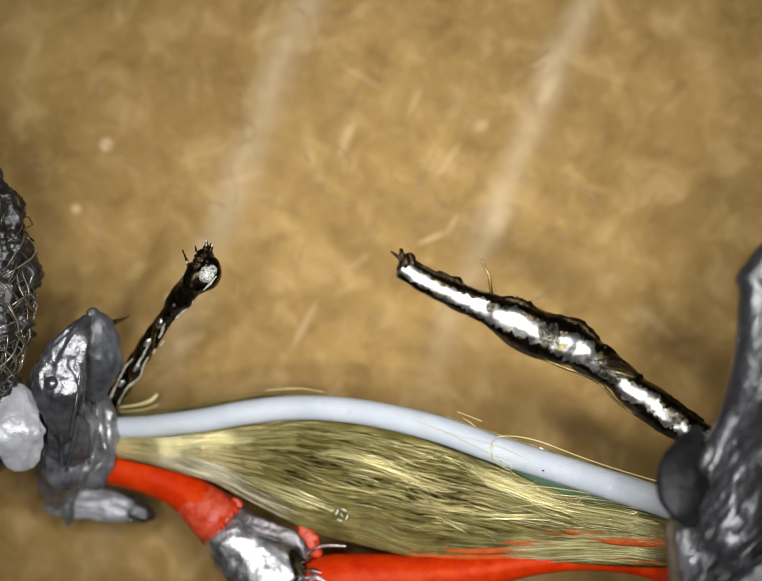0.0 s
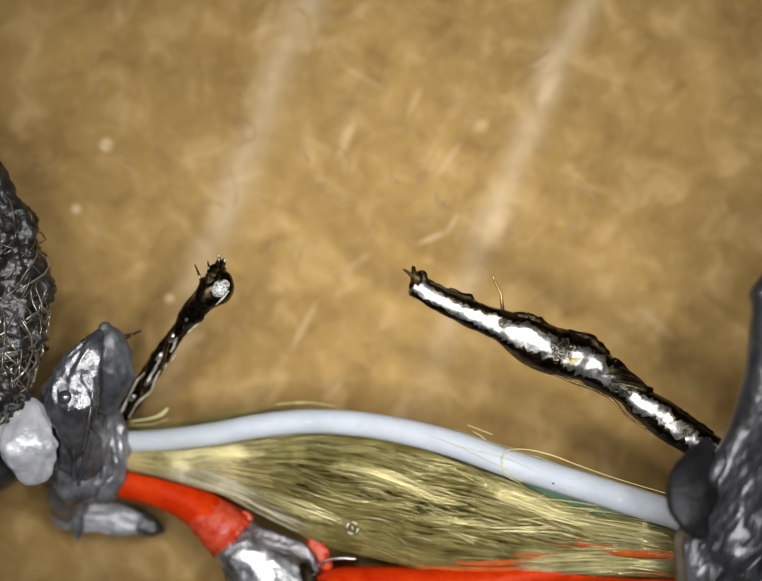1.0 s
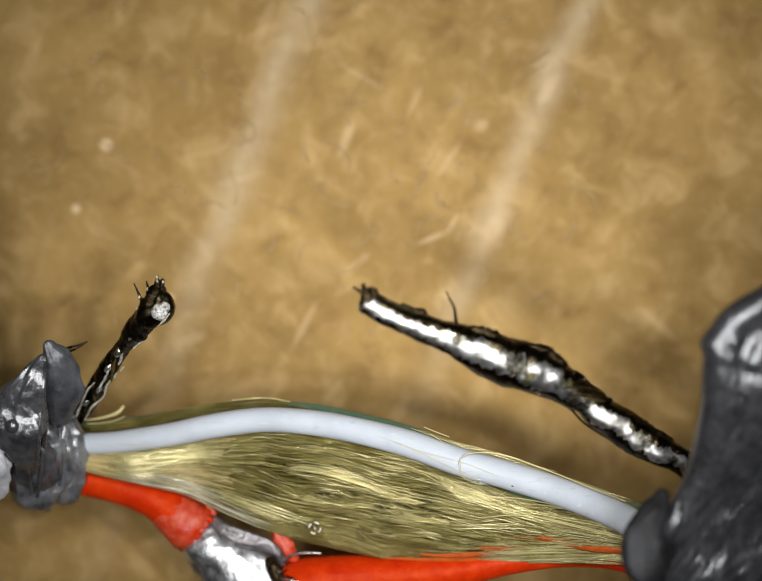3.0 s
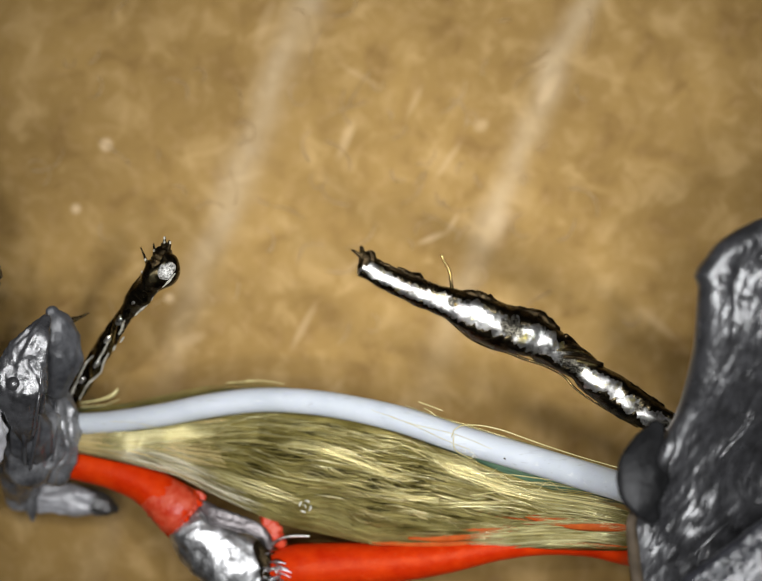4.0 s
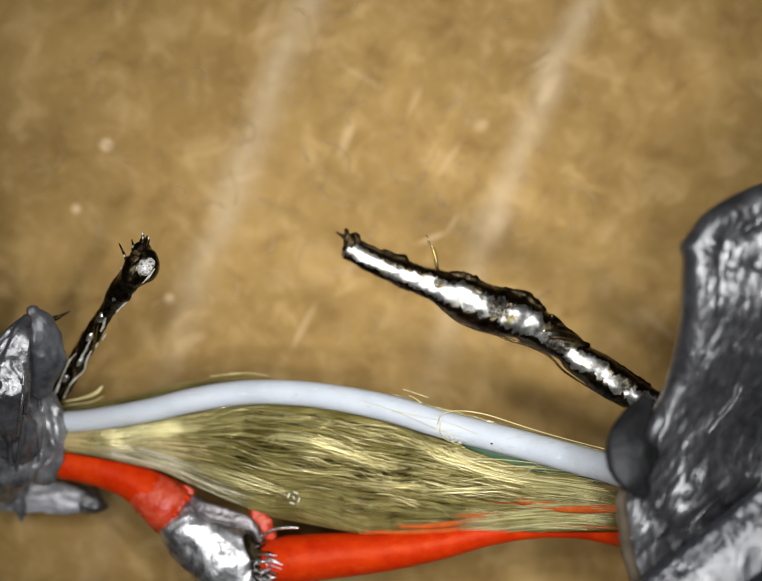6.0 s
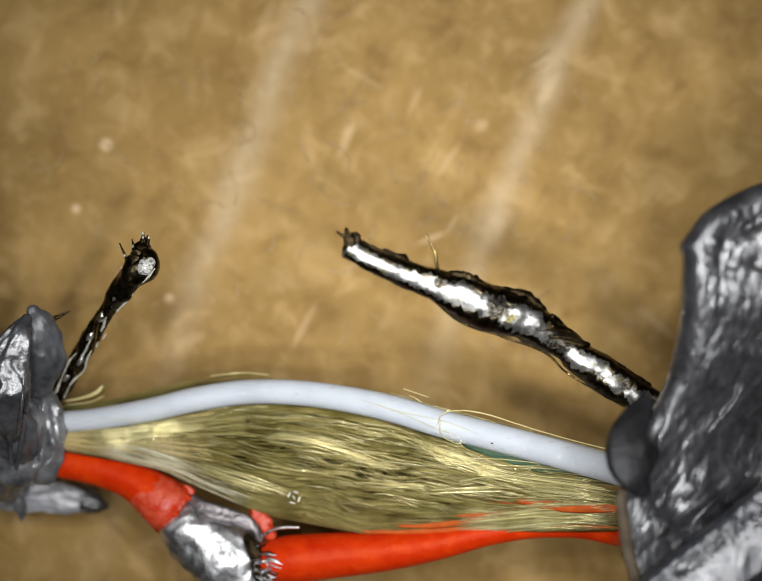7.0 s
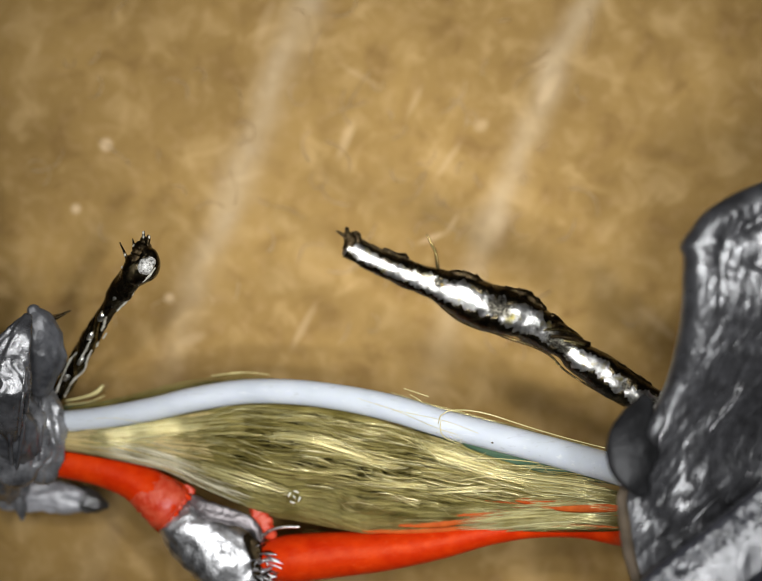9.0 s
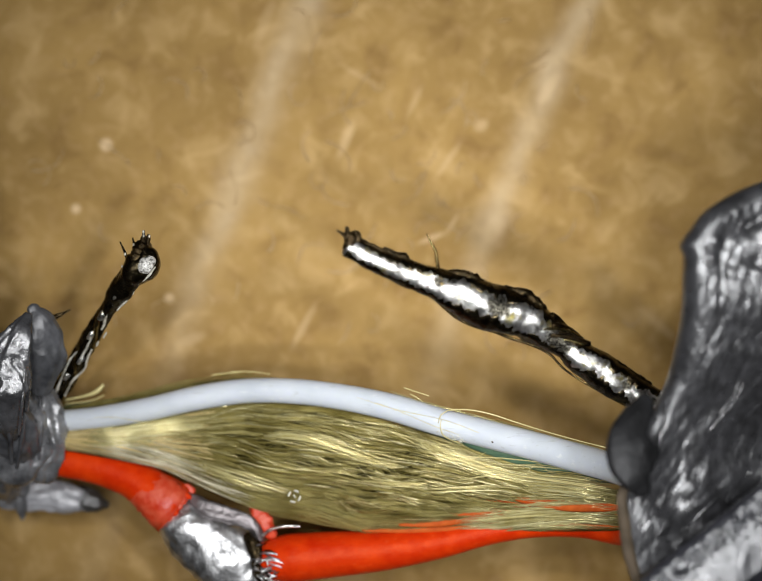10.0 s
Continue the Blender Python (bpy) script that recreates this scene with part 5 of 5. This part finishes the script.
def right_jacket(top):
    """Heavy black sleeve, folded back and nearer to the lens."""
    def piece(name, rows, material, label, seed, flat=0.8, n=70, amount=0.13, fine=0.05):
        bm = bmesh.new()
        tube(bm, rows, n, 56, lumpy(amount, 0.9, seed, fine, 0.4), flat)
        return part(name, bm, material, jacket, label)

    def roll(d, round_off, height):
        f = 1 - min(1.0, d / round_off)
        return height * math.sqrt(max(0.0, 1 - f * f))

    def ease(v, at, values):
        for a, b, p, q in zip(at, at[1:], values, values[1:]):
            if v < b:
                f = min(1.0, max(0.0, (v - a) / (b - a)))
                return p + (q - p) * f * f * (3 - 2 * f)
        return values[-1]

    def body_rise(d, x, y):
        lean = ease(y, (-5.5, -4.0, -2.6, -1.2, 0.2, 1.4), (-0.28, -0.26, -0.18, 0.08, 0.28, 0.53))
        curl = ease(y, (-5.5, -4.0, -2.6, -1.2, 0.2, 1.4), (0.00, 0.02, 0.12, 0.28, 0.40, 0.50))
        full = ease(y, (-4.2, -1.2), (0.02, 0.42))
        d2 = min(d, 2.4)
        return roll(d, 0.42, full) + lean * d2 - 0.5 * curl * d2 * d2

    def body_relief(x, y, d):
        turn = ease(y, (-5, -3, -1, 1), (50, 62, 80, 78))
        up = ease(y, (-3.0, -1.0), (0.0, 1.0))
        h = (0.07 - 0.03 * up) * wrinkles(x, y, turn, 1.2, 0.5, 1.0) + (0.034 - 0.022 * up) * wrinkles(x, y, turn - 4, 2.8, 0.8, 2.0)
        patch = max(0.0, 0.2 + 1.3 * noise.noise(Vector((x * 0.8, y * 0.8, 3.0))))
        h += (0.058 - 0.033 * up) * patch * (0.4 - abs(wrinkles(x, y, turn - 8, 2.2, 0.45, 4.0)))
        h += 0.015 * wrinkles(x, y, turn - 5, 7.0, 1.6, 5.0) + 0.004 * wrinkles(x, y, turn + 4, 16.0, 4.0, 11.0)
        h -= 0.055 * max(0.0, y + 1.1) ** 2 + 0.07 * max(0.0, y + 2.0)
        knob = 0.10 * math.exp(-((x - 6.28) ** 2 + (y - 0.88) ** 2) / 0.012)
        h += (0.016 - 0.008 * up) * noise.noise(Vector((x * 3.3, y * 2.6, 5.0))) + (0.008 + 0.010 * up) * noise.noise(Vector((x * 8.0, y * 5.0, 2.0)))
        return h + knob + (0.06 - 0.02 * up) * noise.noise(Vector((x * 1.7, y * 1.7, 8.0)))
    jacket, height = draped("black_jacket",
           [(9.4, 2.55, 4.2), (8.4, 2.40, 4.3), (7.84, 2.20, 4.3), (7.22, 1.94, 4.35), (6.63, 1.57, 4.4), (6.33, 1.20, 4.4), (6.18, 1.00, 4.4), (6.13, 0.84, 4.4), (6.19, 0.62, 4.35), (6.18, 0.3, 4.3), (6.14, -0.56, 4.1),
            (5.97, -1.45, 3.85), (5.80, -2.02, 3.75), (5.52, -2.62, 3.75), (5.28, -3.3, 3.9), (5.06, -3.95, 4.0), (4.88, -4.3, 4.0), (4.92, -4.74, 4.0), (5.03, -5.5, 4.0),
            (5.21, -6.05, 4.0), (5.5, -6.8, 4.0)],
           [(10.6, 2.2), (10.6, 1.9), (10.6, 1.7), (10.6, 1.4), (10.6, 1.1), (10.6, 0.9), (10.6, 0.7), (10.6, 0.5), (10.6, 0.1), (10.6, -0.6), (10.6, -1.3), (10.6, -2.0), (10.6, -2.6),
            (10.6, -3.3), (10.6, -4.0), (10.6, -4.4), (10.6, -4.9), (10.6, -5.6), (10.6, -6.2), (10.6, -6.9)],
           body_rise, body_relief, JACKET, "black wrinkled cable jacket folded back", top, 300, 130)

    def flap_rise(d, x, y):
        return roll(d, 0.30, 0.20) - 0.05 * min(d, 0.40) + 0.02 * max(0.0, min(d, 1.25) - 0.40) - 0.6 * max(0.0, min(d, 2.4) - 1.25)

    def flap_relief(x, y, d):
        edge = math.exp(-((d - 0.24) / 0.24) ** 2)
        h = edge * (0.08 * noise.noise(Vector((x * 6, y * 6, 1.0))) + 0.07 * noise.noise(Vector((x * 14, y * 14, 2.0))))
        return h + 0.022 * wrinkles(x, y, 66, 2.6, 0.6, 6.0) + 0.008 * wrinkles(x, y, 76, 7.0, 1.2, 7.0) + 0.05 * wrinkles(x, y, 40, 1.1, 0.7, 9.0)
    draped("jacket_flap",
           [(5.05, -6.5, 4.55), (5.35, -5.95, 4.6), (6.0, -5.42, 4.65), (6.6, -4.98, 4.7), (7.2, -4.50, 4.7), (7.84, -3.98, 4.7), (8.7, -3.3, 4.6), (9.6, -2.7, 4.4)],
           [(6.2, -8.4), (6.8, -8.2), (7.5, -7.8), (8.2, -7.3), (8.8, -6.8), (9.4, -6.3), (10.1, -5.6), (10.8, -4.9)],
           flap_rise, flap_relief, SCUFFED, "pale scuffed flap with a ragged edge", jacket, 260, 110, 0.3)
    for trail, r in (((5.04, -4.88), (5.28, -4.91), (5.56, -4.70), (5.73, -4.46)), 0.035), \
                    (((5.63, -5.16), (5.98, -4.60), (6.32, -4.04), (6.74, -3.49), (6.85, -3.18)), 0.045), \
                    (((5.14, -4.11), (5.63, -3.70), (5.98, -3.42)), 0.04), \
                    (((5.77, -3.42), (6.05, -2.79), (6.12, -2.52)), 0.05), \
                    (((6.19, -3.70), (6.67, -3.00), (7.23, -2.38), (7.44, -1.96)), 0.05), \
                    (((6.26, -4.95), (6.81, -4.39), (7.37, -3.91)), 0.04), \
                    (((6.95, -2.58), (7.23, -2.24), (7.37, -1.82)), 0.05), \
                    (((6.9, -1.7), (7.0, -1.1), (7.2, -0.5)), 0.05), \
                    (((6.5, -1.5), (6.55, -0.9), (6.7, -0.3)), 0.04):
        rows = []
        for k in range(4 * len(trail) - 3):
            f = k / 4
            a, b = trail[int(f)], trail[min(int(f) + 1, len(trail) - 1)]
            px, py = a[0] + (b[0] - a[0]) * (f % 1), a[1] + (b[1] - a[1]) * (f % 1)
            z = height(px * 0.93, py * 0.93)[0]
            rows.append((px, py, z - 0.3 * r, r * (0.45 + 0.55 * math.sin(math.pi * (k + 0.5) / (4 * len(trail) - 3)))))
        bm = bmesh.new()
        tube(bm, rows, 60, 12, lumpy(0.45, 3.0, trail[0][0], 0.2), 0.7)
        part("wrinkle", bm, JACKET, jacket)
    piece("jacket_lump", [(5.40, -2.32, 4.22, 0.16), (5.30, -2.62, 4.34, 0.36), (5.16, -3.10, 4.48, 0.52), (5.14, -3.56, 4.60, 0.50), (5.22, -3.90, 4.66, 0.38), (5.34, -4.12, 4.62, 0.20)], LIP, "rounded dark grey lip of the jacket", 4.4, 0.36, 110, 0.20, 0.08)
    piece("jacket_crease", [(5.74, -2.4, 4.5, 0.06), (5.70, -2.7, 4.56, 0.14), (5.60, -3.0, 4.56, 0.13), (5.56, -3.4, 4.4, 0.08), (5.44, -3.8, 4.25, 0.05)], JACKET, "raised crease beside the lip", 5.0, 0.7, 50, 0.25, 0.1)
    piece("jacket_edge", [(5.05, -4.0, 3.95, 0.10), (4.93, -4.32, 3.97, 0.11), (4.98, -4.8, 3.97, 0.12), (5.09, -5.5, 3.97, 0.12), (5.28, -6.1, 3.95, 0.11)], AMBER, "thin brownish translucent jacket edge", 4.0, 0.8, 60, 0.2, 0.1)
    # its unseen near end is added low to deepen the shadow under the jacket
    piece("thick_jacket", [(6.9, -2.2, -0.9, 0.7), (7.3, -2.3, -0.6, 1.2), (7.9, -2.4, 0.2, 1.6), (8.6, -2.6, 1.2, 1.7), (9.8, -2.8, 2.0, 1.4), (12.5, -3.0, 0.0, 1.8), (16.0, -3.2, -2.7, 1.8)], JACKET, "thick black cable jacket", 6.0, 0.95)
    return jacket


cardboard_sheet()
CABLE = cable()
white_wire(CABLE)
green_wire(CABLE)
red_wires(CABLE)
solder_joint(CABLE)
LONG_END = long_end(CABLE)
short_end(CABLE)
fibre_bundle(CABLE)
stray_fibres(CABLE)
CURLED_FLAP, POINTED_SCRAP = left_jacket(CABLE)
HEAVY_JACKET = right_jacket(CABLE)


def motions():
    """The cable is turned and shifted by hand, then held still; its long bare end, heavy jacket and loose flap give a little on the way."""
    walk(CABLE, [
        (0.0, pose(1.059 * MM, -3.405 * MM, 4.666 * MM, -2.15, -1.30, -3.18)),
        (0.5, pose(1.182 * MM, -3.537 * MM, 4.386 * MM, -2.25, -0.64, -3.01)),
        (1.0, pose(1.288 * MM, -3.704 * MM, 4.202 * MM, -2.67, -0.26, -3.15)),
        (1.5, pose(1.164 * MM, -3.849 * MM, 4.134 * MM, -1.44, 0.14, -2.86)),
        (1.7, pose(1.043 * MM, -4.112 * MM, 4.479 * MM, -0.82, -0.71, -2.70)),
        (2.0, pose(0.510 * MM, -4.039 * MM, 4.963 * MM, 4.08, -1.76, -1.24)),
        (2.2, pose(0.360 * MM, -3.899 * MM, 5.168 * MM, 10.13, -2.67, -0.14)),
        (3.3, pose(0.420 * MM, -3.572 * MM, 5.003 * MM, 9.85, -2.19, -0.37)),
        (3.5, pose(0.376 * MM, -3.296 * MM, 4.617 * MM, 9.09, -0.97, -0.31)),
        (3.8, pose(0.349 * MM, -3.120 * MM, 4.638 * MM, 1.46, -0.92, -1.82)),
        (4.0, pose(0.280 * MM, -3.229 * MM, 4.304 * MM, -0.54, 0.24, -1.90)),
        (4.2, pose(0.077 * MM, -3.028 * MM, 4.037 * MM, -6.17, 1.30, -1.71)),
        (4.5, pose(-0.006 * MM, -3.011 * MM, 4.421 * MM, -0.32, 0.06, -0.03)),
        (5.0, pose(-0.001 * MM, -3.000 * MM, 4.500 * MM, 0.00, 0.00, 0.00)),
        (5.5, pose(-0.001 * MM, -2.989 * MM, 4.513 * MM, -0.00, 0.16, 0.01)),
        (7.0, pose(0.004 * MM, -2.972 * MM, 4.530 * MM, -0.07, 0.11, -0.00)),
        (7.5, pose(0.013 * MM, -2.976 * MM, 4.474 * MM, -0.11, 0.02, -0.02)),
        (8.0, pose(0.009 * MM, -2.968 * MM, 4.386 * MM, -0.07, -0.09, -0.00)),
        (8.5, pose(0.014 * MM, -2.967 * MM, 4.523 * MM, -0.04, 0.20, -0.05)),
        (9.0, pose(0.012 * MM, -2.962 * MM, 4.534 * MM, -0.09, 0.10, -0.01)),
        (9.5, pose(0.012 * MM, -2.953 * MM, 4.506 * MM, -0.11, 0.23, -0.06)),
        (10.0, pose(0.015 * MM, -2.947 * MM, 4.555 * MM, -0.09, 0.02, -0.03)),
    ])

    def bent(pivot, x, y, z, rx, ry, rz):
        """A turn about the place where the part leaves the cable, mm and degrees."""
        at = (Vector(pivot) - HUB) * MM
        return pose(x * MM, y * MM, z * MM) @ Matrix.Translation(at) @ pose(0, 0, 0, rx, ry, rz) @ Matrix.Translation(-at)
    walk(LONG_END, [
        (0.0, bent((5.6, -2.4, 1.0), 0.000, -0.000, 0.000, 2.54, -5.52, 0.03)),
        (0.5, bent((5.6, -2.4, 1.0), 0.000, -0.000, 0.000, 1.20, -4.01, 1.15)),
        (1.0, bent((5.6, -2.4, 1.0), 0.000, -0.000, 0.000, 0.24, -3.58, 1.29)),
        (1.5, bent((5.6, -2.4, 1.0), -0.000, -0.000, 0.000, -0.40, -3.52, 1.54)),
        (1.7, bent((5.6, -2.4, 1.0), -0.000, -0.000, 0.000, -0.45, -2.90, 1.05)),
        (2.0, bent((5.6, -2.4, 1.0), -0.000, -0.000, 0.000, -0.26, -0.94, 0.06)),
        (2.2, bent((5.6, -2.4, 1.0), -0.000, -0.000, -0.000, -1.16, -1.02, -1.64)),
        (3.3, bent((5.6, -2.4, 1.0), -0.000, -0.000, -0.000, -1.15, -0.99, -1.03)),
        (3.5, bent((5.6, -2.4, 1.0), -0.000, -0.000, -0.000, -1.26, -0.90, -0.63)),
        (3.8, bent((5.6, -2.4, 1.0), -0.000, -0.000, 0.000, -0.45, -1.57, 0.77)),
        (4.0, bent((5.6, -2.4, 1.0), -0.000, -0.000, 0.000, -0.12, -1.52, 1.29)),
        (4.2, bent((5.6, -2.4, 1.0), -0.000, -0.000, -0.000, -0.45, -0.69, -0.30)),
        (4.5, bent((5.6, -2.4, 1.0), -0.000, 0.000, 0.000, -0.00, 0.00, 0.00)),
        (10.0, bent((5.6, -2.4, 1.0), -0.000, -0.000, -0.000, -0.00, -0.00, -0.00)),
    ])
    # the loose flap and scrap under the collar slip back beneath it while the cable is turned over
    for piece, reach in ((CURLED_FLAP, 0.62), (POINTED_SCRAP, 0.34)):
        walk(piece, [(t, pose(0, reach * f * MM, 0)) for t, f in
                     ((0.0, 0.0), (1.5, 0.0), (1.7, 0.05), (1.8, 0.4), (1.9, 0.45), (2.0, 0.9), (2.2, 1.0), (3.3, 1.0), (3.5, 1.0), (3.7, 0.45), (3.8, 0.15), (4.0, 0.0), (10.0, 0.0))])
    walk(HEAVY_JACKET, [
        (0.0, bent((7.0, -3.0, 2.0), -0.021, 0.038, 0.043, 0.04, -0.06, 1.56)),
        (0.5, bent((7.0, -3.0, 2.0), -0.061, -0.063, -0.043, -0.48, -0.28, 0.60)),
        (1.0, bent((7.0, -3.0, 2.0), -0.059, -0.035, 0.010, -0.34, -0.55, 0.11)),
        (1.5, bent((7.0, -3.0, 2.0), -0.041, -0.049, -0.027, -0.34, -0.71, 0.43)),
        (1.7, bent((7.0, -3.0, 2.0), 0.016, -0.097, -0.017, -0.21, -0.75, 0.65)),
        (2.0, bent((7.0, -3.0, 2.0), 0.036, -0.311, 0.067, -0.35, -0.60, 0.36)),
        (2.2, bent((7.0, -3.0, 2.0), 0.062, -0.254, -0.005, 0.00, -0.60, 0.10)),
        (3.3, bent((7.0, -3.0, 2.0), 0.037, -0.113, 0.034, 0.66, -0.21, 0.59)),
        (3.5, bent((7.0, -3.0, 2.0), 0.003, -0.047, -0.044, 1.39, -0.17, 0.23)),
        (3.8, bent((7.0, -3.0, 2.0), -0.017, -0.020, -0.000, 1.54, -0.48, 0.55)),
        (4.0, bent((7.0, -3.0, 2.0), -0.015, -0.028, -0.071, 1.71, -0.71, 0.77)),
        (4.2, bent((7.0, -3.0, 2.0), -0.108, -0.349, -0.010, 1.10, -0.51, 0.51)),
        (4.5, bent((7.0, -3.0, 2.0), -0.000, -0.000, 0.000, 0.00, -0.00, 0.00)),
        (10.0, bent((7.0, -3.0, 2.0), 0.000, 0.000, 0.000, -0.00, 0.00, -0.00)),
    ])


motions()
